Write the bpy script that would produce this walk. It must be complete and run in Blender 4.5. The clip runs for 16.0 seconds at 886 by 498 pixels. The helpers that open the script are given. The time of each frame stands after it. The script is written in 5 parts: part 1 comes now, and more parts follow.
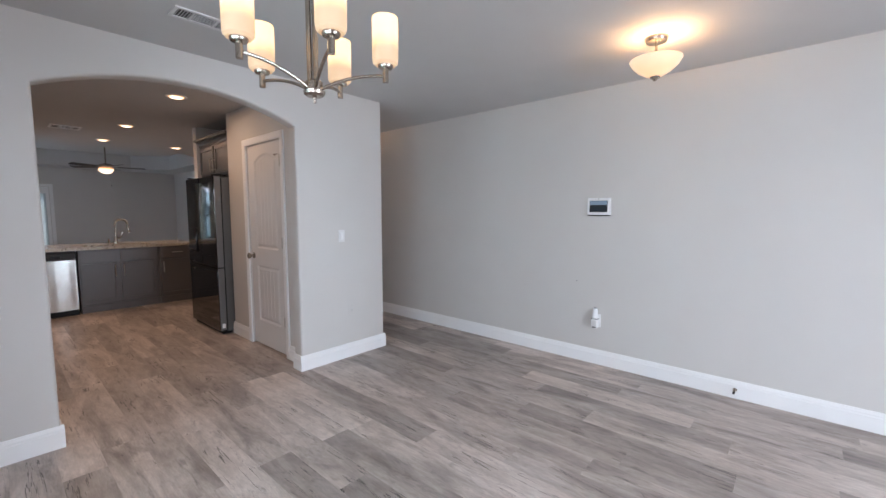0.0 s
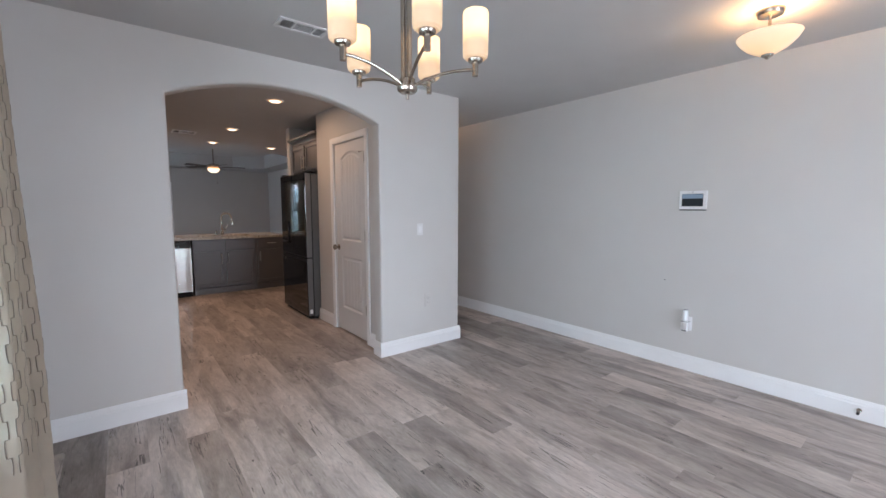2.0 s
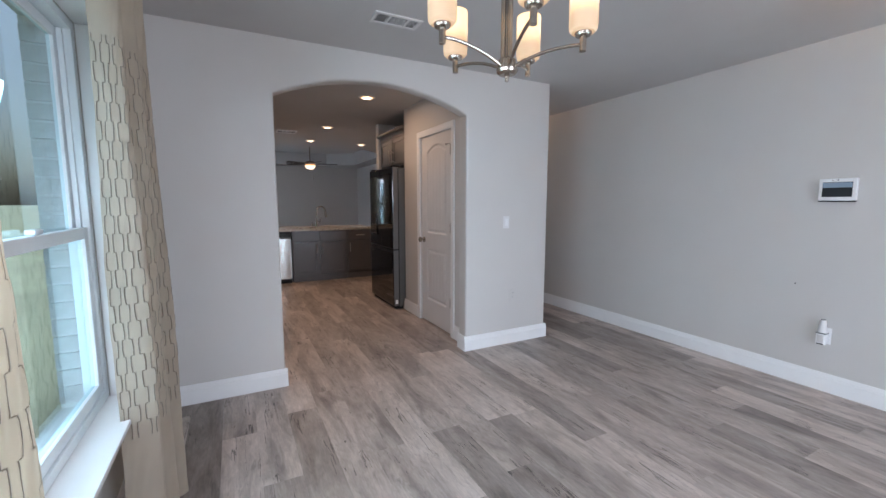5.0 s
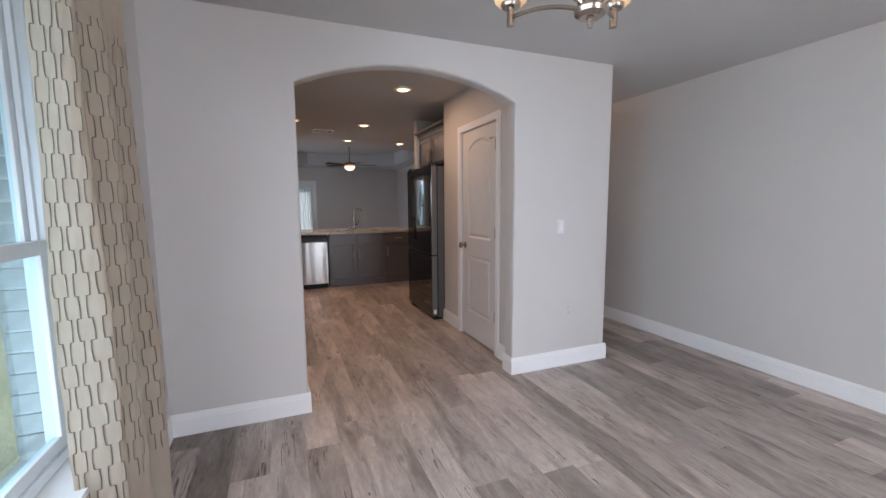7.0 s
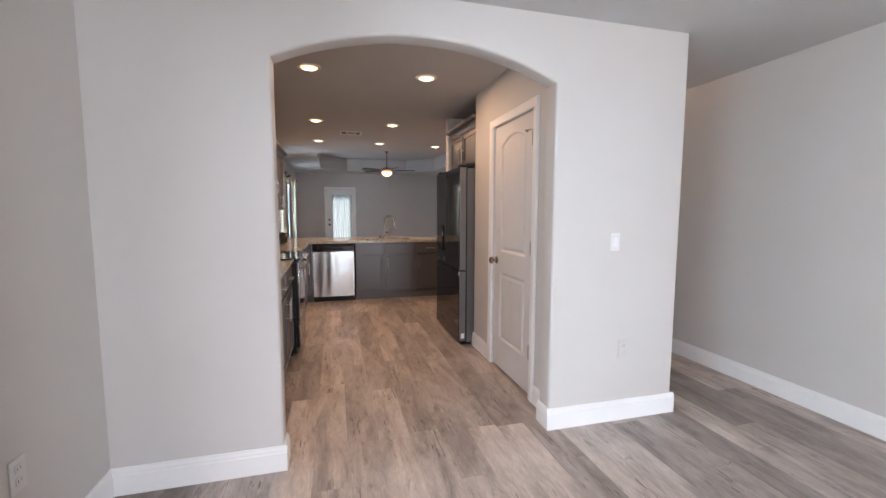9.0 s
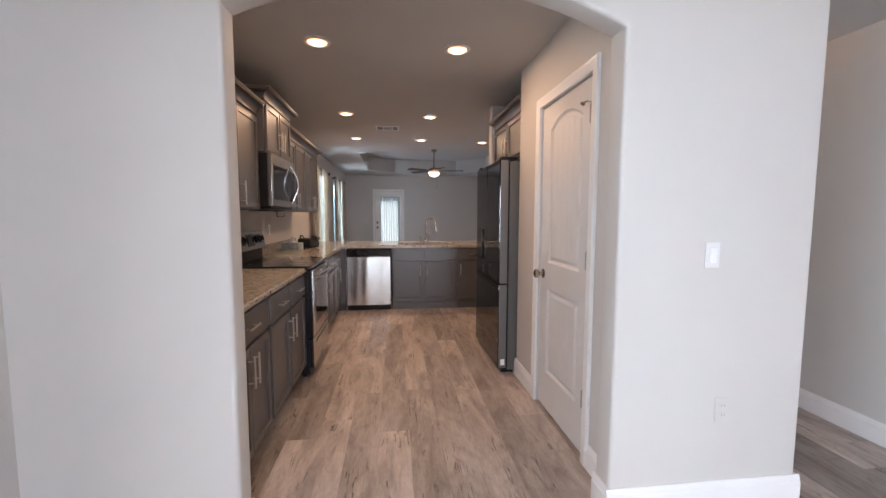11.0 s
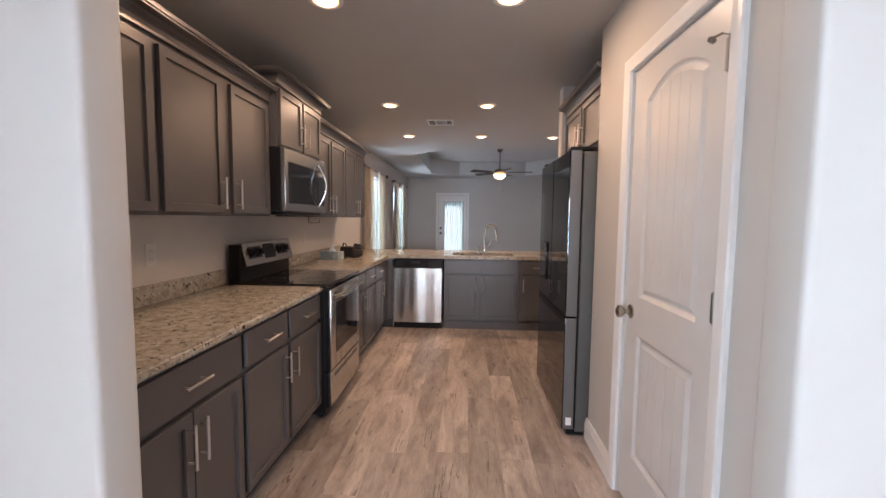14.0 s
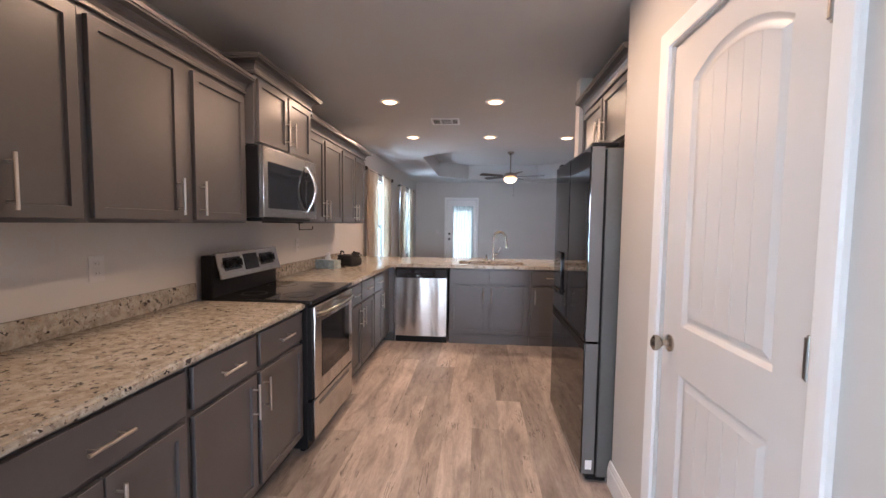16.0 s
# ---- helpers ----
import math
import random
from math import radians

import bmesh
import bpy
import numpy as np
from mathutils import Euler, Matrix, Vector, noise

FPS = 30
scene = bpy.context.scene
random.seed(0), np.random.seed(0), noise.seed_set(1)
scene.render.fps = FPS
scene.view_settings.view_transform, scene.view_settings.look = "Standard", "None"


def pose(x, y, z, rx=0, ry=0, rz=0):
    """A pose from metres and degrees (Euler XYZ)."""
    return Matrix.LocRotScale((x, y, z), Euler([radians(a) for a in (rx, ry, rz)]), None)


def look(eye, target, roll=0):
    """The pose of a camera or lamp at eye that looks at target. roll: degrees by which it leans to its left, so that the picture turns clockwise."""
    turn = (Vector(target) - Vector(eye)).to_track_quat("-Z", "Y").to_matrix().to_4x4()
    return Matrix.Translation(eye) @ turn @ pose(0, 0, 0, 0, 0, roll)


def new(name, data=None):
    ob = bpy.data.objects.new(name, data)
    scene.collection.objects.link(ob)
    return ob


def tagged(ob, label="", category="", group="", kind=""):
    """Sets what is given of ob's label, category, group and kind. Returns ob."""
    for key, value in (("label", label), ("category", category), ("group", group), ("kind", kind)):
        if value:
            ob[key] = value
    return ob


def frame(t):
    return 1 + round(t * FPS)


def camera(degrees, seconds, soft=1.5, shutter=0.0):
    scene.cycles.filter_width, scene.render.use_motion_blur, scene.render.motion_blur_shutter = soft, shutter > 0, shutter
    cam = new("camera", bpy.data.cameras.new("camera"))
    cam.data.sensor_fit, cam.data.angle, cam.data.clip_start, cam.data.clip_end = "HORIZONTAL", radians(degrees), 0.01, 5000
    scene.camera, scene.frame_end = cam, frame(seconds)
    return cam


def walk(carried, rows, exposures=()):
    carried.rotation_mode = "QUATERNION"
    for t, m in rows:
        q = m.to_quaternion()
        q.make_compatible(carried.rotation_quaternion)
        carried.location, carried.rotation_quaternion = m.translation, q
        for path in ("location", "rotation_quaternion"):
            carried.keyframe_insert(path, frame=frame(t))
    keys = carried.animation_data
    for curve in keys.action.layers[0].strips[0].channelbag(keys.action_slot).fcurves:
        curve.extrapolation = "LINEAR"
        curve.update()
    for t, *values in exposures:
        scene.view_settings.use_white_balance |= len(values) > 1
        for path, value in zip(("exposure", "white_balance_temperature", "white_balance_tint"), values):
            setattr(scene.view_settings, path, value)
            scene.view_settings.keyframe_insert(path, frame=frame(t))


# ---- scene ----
cam = camera(95.2, 16.0)
PATH = [
    (0, (1.109, 2.117, 1.364), (2.598, 3.44, 1.186), 0.0),
    (0.5, (1.09, 2.126, 1.362), (2.52, 3.512, 1.18), 0.1),
    (1, (1.073, 2.132, 1.362), (2.441, 3.579, 1.174), 0.0),
    (1.5, (1.061, 2.138, 1.355), (2.363, 3.643, 1.164), -0.0),
    (2, (1.049, 2.143, 1.349), (2.288, 3.7, 1.15), 0.1),
    (2.5, (1.038, 2.146, 1.342), (2.211, 3.753, 1.138), 0.2),
    (3, (1.035, 2.151, 1.337), (2.148, 3.799, 1.127), 0.2),
    (3.5, (1.034, 2.155, 1.336), (2.089, 3.84, 1.122), 0.3),
    (4, (1.028, 2.154, 1.33), (2.032, 3.871, 1.111), 0.2),
    (6.5, (1.135, 2.523, 1.335), (1.916, 4.349, 1.107), -0.3),
    (7, (1.213, 2.63, 1.341), (1.943, 4.478, 1.118), -0.4),
    (7.5, (1.315, 2.744, 1.342), (1.986, 4.616, 1.133), -0.3),
    (8, (1.42, 2.867, 1.348), (2.043, 4.757, 1.148), -0.2),
    (8.5, (1.517, 2.993, 1.346), (2.087, 4.9, 1.153), -0.0),
    (9, (1.597, 3.143, 1.338), (2.109, 5.067, 1.153), 0.1),
    (9.5, (1.666, 3.303, 1.334), (2.109, 5.245, 1.161), 0.2),
    (12, (2.046, 3.958, 1.319), (2.149, 5.948, 1.152), 0.1),
    (12.5, (2.075, 4.089, 1.328), (2.112, 6.082, 1.17), 0.2),
    (13, (2.098, 4.209, 1.343), (2.077, 6.203, 1.185), 0.3),
    (13.5, (2.122, 4.323, 1.347), (2.055, 6.315, 1.188), 0.5),
    (14, (2.155, 4.432, 1.349), (2.038, 6.423, 1.199), 0.6),
    (14.5, (2.193, 4.537, 1.359), (2.038, 6.526, 1.218), 0.7),
    (15, (2.219, 4.626, 1.362), (2.047, 6.614, 1.223), 0.8),
    (15.5, (2.217, 4.704, 1.360), (2.040, 6.691, 1.227), 0.7),
    (16, (2.200, 4.780, 1.365), (2.028, 6.768, 1.238), 0.7),
]
EXPOSURES = [(0, -0.19, 6650, 22), (2.5, -0.25, 6550, 22), (4, -0.29, 6450, 21), (6.5, -0.26, 6650, 23), (7.5, -0.07, 6950, 26), (8, 0.03, 7050, 26), (9, 0.36, 6950, 24), (12, 0.44, 6750, 24), (13, 0.50, 6650, 23), (14.5, 0.70, 6600, 22), (16, 0.97, 6250, 22)]
walk(cam, [(t, look(eye, target, roll)) for t, eye, target, roll in PATH], EXPOSURES)

# ---- world and large lights ----
world = bpy.data.worlds.new("sky")
scene.world = world
world.use_nodes = True
wn = world.node_tree
sky = wn.nodes.new("ShaderNodeTexSky")
sky.sky_type = "NISHITA"
sky.sun_disc = False
sky.sun_elevation = radians(58)
sky.sun_rotation = radians(26)
sky.dust_density = 6.0
wn.links.new(sky.outputs[0], wn.nodes["Background"].inputs[0])
wn.nodes["Background"].inputs[1].default_value = 0.15


def lamp(name, kind, m, energy, color, **settings):
    data = bpy.data.lights.new(name, kind)
    data.energy, data.color = energy, color
    for key, value in settings.items():
        if key == "size":
            data.shape, data.size, data.size_y = "RECTANGLE", value[0], value[1]
        elif key == "radius":
            data.shadow_soft_size = value
        elif key == "spot":
            data.spot_size, data.spot_blend = radians(value[0]), value[1]
        elif key == "angle":
            data.angle = radians(value)
        elif key == "spread":
            data.spread = radians(value)
    ob = new(name, data)
    ob.matrix_world = m
    return ob


WARM = (1.0, 0.64, 0.32)
COOL = (0.72, 0.85, 1.0)
lamp("sun", "SUN", look((16, 40, 58), (0, 8, 0)), 5.0, (1.0, 0.95, 0.88), angle=12)
# daylight in the openings of the windows and of the glazed door
lamp("window_daylight", "AREA", look((0.40, 2.5, 1.28), (2.2, 2.57, 0.0)), 74, (0.83, 0.91, 1.0), size=(1.8, 1.36))
lamp("window_daylight", "AREA", look((0.40, 3.6, 1.28), (3.0, 3.62, 0.6)), 13, (0.56, 0.87, 1.0), size=(0.4, 1.36))
lamp("window_daylight", "AREA", look((2.75, -0.66, 1.28), (2.83, 2.2, 0.2)), 88, (0.78, 0.895, 1.0), size=(1.7, 1.36), spread=150)
lamp("window_daylight", "AREA", look((0.34, 11.35, 1.34), (3.0, 11.35, 0.9)), 27, COOL, size=(0.95, 1.38))
lamp("window_daylight", "AREA", look((0.34, 13.7, 1.34), (3.0, 13.7, 0.9)), 27, COOL, size=(0.95, 1.38))
lamp("window_daylight", "AREA", look((1.79, 15.65, 1.05), (1.79, 12.0, 1.0)), 0.9, COOL, size=(0.55, 1.5))


# ---- materials ----
def mat(name, color, rough=0.5, metal=0.0, grain=None, bump=None, stain=None, emit=None, coat=0.0, aniso=None, spec=None):
    """A node material. grain: (scale, amount); stain: (scale, amount); bump: (scale, strength, distance)."""
    m = bpy.data.materials.new(name)
    m.use_nodes = True
    nt = m.node_tree
    b = nt.nodes["Principled BSDF"]
    b.inputs["Base Color"].default_value = (*color, 1)
    b.inputs["Roughness"].default_value = rough
    b.inputs["Metallic"].default_value = metal
    if coat:
        b.inputs["Coat Weight"].default_value = coat
        b.inputs["Coat Roughness"].default_value = 0.1
    if spec is not None:
        b.inputs["Specular IOR Level"].default_value = spec
    co = nt.nodes.new("ShaderNodeTexCoord").outputs["Object"]
    if aniso:
        mp = nt.nodes.new("ShaderNodeMapping")
        mp.inputs["Scale"].default_value = aniso
        nt.links.new(co, mp.inputs[0])
        co = mp.outputs[0]
    last = None
    for spec_, lo in ((grain, 0.0), (stain, 0.0)):
        if not spec_:
            continue
        n = nt.nodes.new("ShaderNodeTexNoise")
        n.inputs["Scale"].default_value, n.inputs["Detail"].default_value = spec_[0], 4
        nt.links.new(co, n.inputs["Vector"])
        mr = nt.nodes.new("ShaderNodeMapRange")
        mr.inputs["From Min"].default_value, mr.inputs["From Max"].default_value = 0.3, 0.7
        mr.inputs["To Min"].default_value, mr.inputs["To Max"].default_value = 1 - spec_[1], 1 + spec_[1] * 0.5
        nt.links.new(n.outputs[0], mr.inputs[0])
        mix = nt.nodes.new("ShaderNodeMix")
        mix.data_type, mix.blend_type = "RGBA", "MULTIPLY"
        mix.inputs[0].default_value = 1
        if last is None:
            mix.inputs[6].default_value = (*color, 1)
        else:
            nt.links.new(last, mix.inputs[6])
        nt.links.new(mr.outputs[0], mix.inputs[7])
        last = mix.outputs[2]
    if last is not None:
        nt.links.new(last, b.inputs["Base Color"])
    if bump:
        n = nt.nodes.new("ShaderNodeTexNoise")
        n.inputs["Scale"].default_value, n.inputs["Detail"].default_value = bump[0], 3
        nt.links.new(co, n.inputs["Vector"])
        bp = nt.nodes.new("ShaderNodeBump")
        bp.inputs["Strength"].default_value, bp.inputs["Distance"].default_value = bump[1], bump[2]
        nt.links.new(n.outputs[0], bp.inputs["Height"])
        nt.links.new(bp.outputs[0], b.inputs["Normal"])
    if emit:
        b.inputs["Emission Color"].default_value = (*emit[0], 1)
        b.inputs["Emission Strength"].default_value = emit[1]
    return m


def plank_material():
    """Grey-brown vinyl planks: streaks along y, cracks and a tone of its own for each plank."""
    m = bpy.data.materials.new("oak_vinyl")
    m.use_nodes = True
    nt = m.node_tree
    L = nt.links
    b = nt.nodes["Principled BSDF"]
    info = nt.nodes.new("ShaderNodeObjectInfo")
    tc = nt.nodes.new("ShaderNodeTexCoord")
    off = nt.nodes.new("ShaderNodeVectorMath")
    off.operation = "MULTIPLY_ADD"
    comb = nt.nodes.new("ShaderNodeCombineXYZ")
    for i in range(3):
        L.new(info.outputs["Random"], comb.inputs[i])
    L.new(comb.outputs[0], off.inputs[0])
    off.inputs[1].default_value = (37.0, 53.0, 19.0)
    L.new(tc.outputs["Object"], off.inputs[2])

    def noise_of(scale3, detail, dist=0.0, rough=0.55):
        mp = nt.nodes.new("ShaderNodeMapping")
        mp.inputs["Scale"].default_value = scale3
        L.new(off.outputs[0], mp.inputs[0])
        n = nt.nodes.new("ShaderNodeTexNoise")
        n.inputs["Scale"].default_value, n.inputs["Detail"].default_value = 1.0, detail
        n.inputs["Distortion"].default_value, n.inputs["Roughness"].default_value = dist, rough
        L.new(mp.outputs[0], n.inputs["Vector"])
        return n.outputs[0]

    broad = noise_of((8, 1.8, 1), 4, 0.8, 0.56)
    fine = noise_of((150, 9, 1), 3, 0.4)
    mottle = noise_of((45, 14, 1), 4, 0.8, 0.65)
    knots = noise_of((18, 4.0, 1), 4, 1.2, 0.6)
    vein = noise_of((15, 0.55, 1), 5.0, 0.5, 0.58)
    where = noise_of((5, 2.4, 1), 2, 0.5)
    ramp = nt.nodes.new("ShaderNodeValToRGB")
    e = ramp.color_ramp.elements
    e[0].position, e[0].color = 0.25, (0.225, 0.189, 0.169, 1)
    e[1].position, e[1].color = 0.75, (0.590, 0.520, 0.478, 1)
    k = ramp.color_ramp.elements.new(0.5)
    k.color = (0.435, 0.370, 0.332, 1)
    L.new(broad, ramp.inputs[0])

    def mult(a, fac_socket, lo, hi, f0=0.3, f1=0.7):
        mr = nt.nodes.new("ShaderNodeMapRange")
        mr.inputs["From Min"].default_value, mr.inputs["From Max"].default_value = f0, f1
        mr.inputs["To Min"].default_value, mr.inputs["To Max"].default_value = lo, hi
        L.new(fac_socket, mr.inputs[0])
        mix = nt.nodes.new("ShaderNodeMix")
        mix.data_type, mix.blend_type = "RGBA", "MULTIPLY"
        mix.inputs[0].default_value = 1
        L.new(a, mix.inputs[6])
        L.new(mr.outputs[0], mix.inputs[7])
        return mix.outputs[2]

    def op(kind, a, bb):
        n = nt.nodes.new("ShaderNodeMath")
        n.operation = kind
        for i, v in enumerate((a, bb)):
            if isinstance(v, (int, float)):
                n.inputs[i].default_value = v
            else:
                L.new(v, n.inputs[i])
        return n.outputs[0]

    # hairline splits: the level lines of a stretched noise, kept in patches
    ridge = op("ABSOLUTE", op("SUBTRACT", vein, 0.5), 0)
    crack = op("MULTIPLY", op("LESS_THAN", ridge, 0.007), op("GREATER_THAN", where, 0.57))
    c = mult(ramp.outputs[0], fine, 0.90, 1.06)
    c = mult(c, mottle, 0.88, 1.08, 0.35, 0.65)
    c = mult(c, knots, 0.62, 1.0, 0.27, 0.42)
    c = mult(c, crack, 1.0, 0.36, 0.0, 1.0)
    c = mult(c, info.outputs["Random"], 0.70, 1.27, 0.0, 1.0)
    L.new(c, b.inputs["Base Color"])
    b.inputs["Roughness"].default_value = 0.42
    b.inputs["Specular IOR Level"].default_value = 0.4
    bp = nt.nodes.new("ShaderNodeBump")
    bp.inputs["Strength"].default_value, bp.inputs["Distance"].default_value = 0.25, 0.001
    L.new(fine, bp.inputs["Height"])
    L.new(bp.outputs[0], b.inputs["Normal"])
    return m


WALL = mat("wall_paint", (0.60, 0.575, 0.55), 0.6, grain=(3, 0.015), bump=(260, 0.12, 0.001))
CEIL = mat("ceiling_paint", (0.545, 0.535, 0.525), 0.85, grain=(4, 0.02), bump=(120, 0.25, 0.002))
TRIM = mat("trim_paint", (0.84, 0.835, 0.83), 0.3, grain=(6, 0.02), bump=(40, 0.05, 0.001))
# darker copy of the trim white; the pantry door's shade is in its colour
SHADED_TRIM = mat("shaded_trim_paint", (0.68, 0.665, 0.655), 0.32, grain=(5, 0.025), stain=(1.3, 0.02), bump=(55, 0.06, 0.001))
PLANK = plank_material()
SUBFLOOR = mat("plank_joint", (0.17, 0.145, 0.125), 0.8, grain=(20, 0.2))


# ---- helpers of this scene ----
def box(bm, x0, x1, y0, y1, z0, z1, bevel=0.0, seg=2):
    r = bmesh.ops.create_cube(bm, size=1.0, matrix=Matrix.LocRotScale(((x0 + x1) / 2, (y0 + y1) / 2, (z0 + z1) / 2), None, (x1 - x0, y1 - y0, z1 - z0)))
    if bevel:
        edges = {e for v in r["verts"] for e in v.link_edges}
        bmesh.ops.bevel(bm, geom=list(edges), offset=bevel, segments=seg, affect="EDGES", profile=0.5)
    return bm


def boxes(*rows, bevel=0.0):
    bm = bmesh.new()
    for r in rows:
        box(bm, *r, bevel=bevel)
    return bm


def rod(bm, a, b, r0, r1=None, seg=16):
    a, b = Vector(a), Vector(b)
    r1 = r0 if r1 is None else r1
    d = b - a
    m = Matrix.Translation((a + b) / 2) @ d.to_track_quat("Z", "Y").to_matrix().to_4x4()
    bmesh.ops.create_cone(bm, cap_ends=True, segments=seg, radius1=r0, radius2=r1, depth=d.length, matrix=m)
    return bm


def tube(bm, pts, r, seg=10, closed=False):
    """A round bar along points."""
    pts = [Vector(p) for p in pts]
    rings = []
    n = len(pts)
    for i, p in enumerate(pts):
        d = (pts[min(i + 1, n - 1)] - pts[max(i - 1, 0)]).normalized()
        q = d.to_track_quat("Z", "Y")
        rr = r[i] if isinstance(r, (list, tuple)) else r
        rings.append([bm.verts.new(p + q @ Vector((rr * math.cos(a), rr * math.sin(a), 0))) for a in [math.tau * k / seg for k in range(seg)]])
    for a, b in zip(rings, rings[1:]):
        best = min(range(seg), key=lambda s: (a[0].co - b[s].co).length)
        for k in range(seg):
            bm.faces.new((a[k], a[(k + 1) % seg], b[(k + 1 + best) % seg], b[(k + best) % seg]))
    bm.faces.new(rings[0][::-1])
    bm.faces.new(rings[-1])
    bmesh.ops.recalc_face_normals(bm, faces=bm.faces)
    return bm


def lathe(bm, profile, centre=(0, 0, 0), seg=32):
    """A turned shape about z from (radius, height) pairs."""
    c = Vector(centre)
    rings = []
    for r, z in profile:
        if r < 1e-6:
            rings.append([bm.verts.new(c + Vector((0, 0, z)))])
        else:
            rings.append([bm.verts.new(c + Vector((r * math.cos(math.tau * k / seg), r * math.sin(math.tau * k / seg), z))) for k in range(seg)])
    for a, b in zip(rings, rings[1:]):
        for k in range(seg):
            j = (k + 1) % seg
            if len(a) == 1 and len(b) > 1:
                bm.faces.new((a[0], b[j], b[k]))
            elif len(b) == 1 and len(a) > 1:
                bm.faces.new((a[k], a[j], b[0]))
            elif len(a) > 1:
                bm.faces.new((a[k], a[j], b[j], b[k]))
    bmesh.ops.recalc_face_normals(bm, faces=bm.faces)
    return bm


def sweep(bm, profile, a, b, out, up=(0, 0, 1)):
    """A moulding: profile (out, up) pairs carried from a to b."""
    a, b, out, up = Vector(a), Vector(b), Vector(out), Vector(up)
    ra = [bm.verts.new(a + out * o + up * u) for o, u in profile]
    rb = [bm.verts.new(b + out * o + up * u) for o, u in profile]
    n = len(profile)
    for k in range(n):
        bm.faces.new((ra[k], ra[(k + 1) % n], rb[(k + 1) % n], rb[k]))
    bm.faces.new(ra[::-1])
    bm.faces.new(rb)
    bmesh.ops.recalc_face_normals(bm, faces=bm.faces)
    return bm


def mesh_of(name, bm, material, smooth=None, flat_over=None):
    """flat_over: faces larger than this keep their flat shading, so that broad panels mirror straight."""
    me = bpy.data.meshes.new(name)
    bm.to_mesh(me)
    bm.free()
    me.materials.append(material)
    if smooth is not None:
        me.polygons.foreach_set("use_smooth", [True] * len(me.polygons))
        me.set_sharp_from_angle(angle=radians(smooth))
        me.polygons.foreach_set("use_smooth", [flat_over is None or p.area < flat_over for p in me.polygons])
    return me


def structure(name, bm, material, label="", category="", smooth=None):
    return tagged(new(name, mesh_of(name, bm, material, smooth)), label, category, "", "structure")


def thing(name, m, label, category, group=""):
    ob = new(name)
    ob.empty_display_size = 0.1
    ob.matrix_world = m
    return tagged(ob, label, category, group)


def part(name, bm, material, parent, label="", smooth=35):
    ob = new(name, mesh_of(name, bm, material, smooth, 0.004))
    ob.parent = parent
    return tagged(ob, label)


def holed(x0, x1, z0, z1, holes):
    """Rectangles (x0, x1, z0, z1) that fill a wall round its rectangular openings."""
    xs = sorted({x0, x1, *[h[0] for h in holes], *[h[1] for h in holes]})
    out = []
    for a, b in zip(xs, xs[1:]):
        z = z0
        for h in sorted((h for h in holes if h[0] < b - 1e-6 and h[1] > a + 1e-6), key=lambda h: h[2]):
            if h[2] > z + 1e-6:
                out.append((a, b, z, h[2]))
            z = h[3]
        if z < z1 - 1e-6:
            out.append((a, b, z, z1))
    return out


# ---- the large structure ----
H = 2.438
WX, EX, SY, NY = 0.55, 4.705, -0.6, 15.45
AY0, AY1 = 5.28, 5.405
ARCH_L, ARCH_R, SPRING, CROWN = 1.315, 2.838, 2.07, 2.235
WIN1 = (1.557, 4.257, 0.53, 1.99)
WIN2 = (10.85, 11.85, 0.62, 2.05)
WIN3 = (13.2, 14.2, 0.62, 2.05)
DOOR2 = (1.375, 2.13, 0.0, 1.975)

structure("floor", boxes((WX - 0.14, EX + 0.14, SY - 0.14, NY + 0.14, -0.15, -0.006)), SUBFLOOR, "grey-brown oak-look vinyl plank floor", "floor")
structure("wall_west", boxes(*[(WX - 0.14, WX, a, b, c, d) for a, b, c, d in holed(SY, NY, 0, H, [WIN1, WIN2, WIN3])]), WALL, "pale warm grey painted drywall with windows", "wall")
structure("wall_east", boxes((EX, EX + 0.14, SY, NY, 0, H)), WALL, "long blank wall in pale warm grey paint", "wall")
structure("wall_south", boxes(*[(a, b, SY - 0.14, SY, c, d) for a, b, c, d in holed(WX - 0.14, EX + 0.14, 0, H, [(1.85, 3.65, 0.55, 1.99)])]), WALL, "pale grey painted drywall with the front window", "wall")
structure("wall_north", boxes(*[(a, b, NY, NY + 0.14, c, d) for a, b, c, d in holed(WX - 0.14, EX + 0.14, 0, H, [DOOR2])]), WALL, "pale grey end wall round a glazed door", "wall")


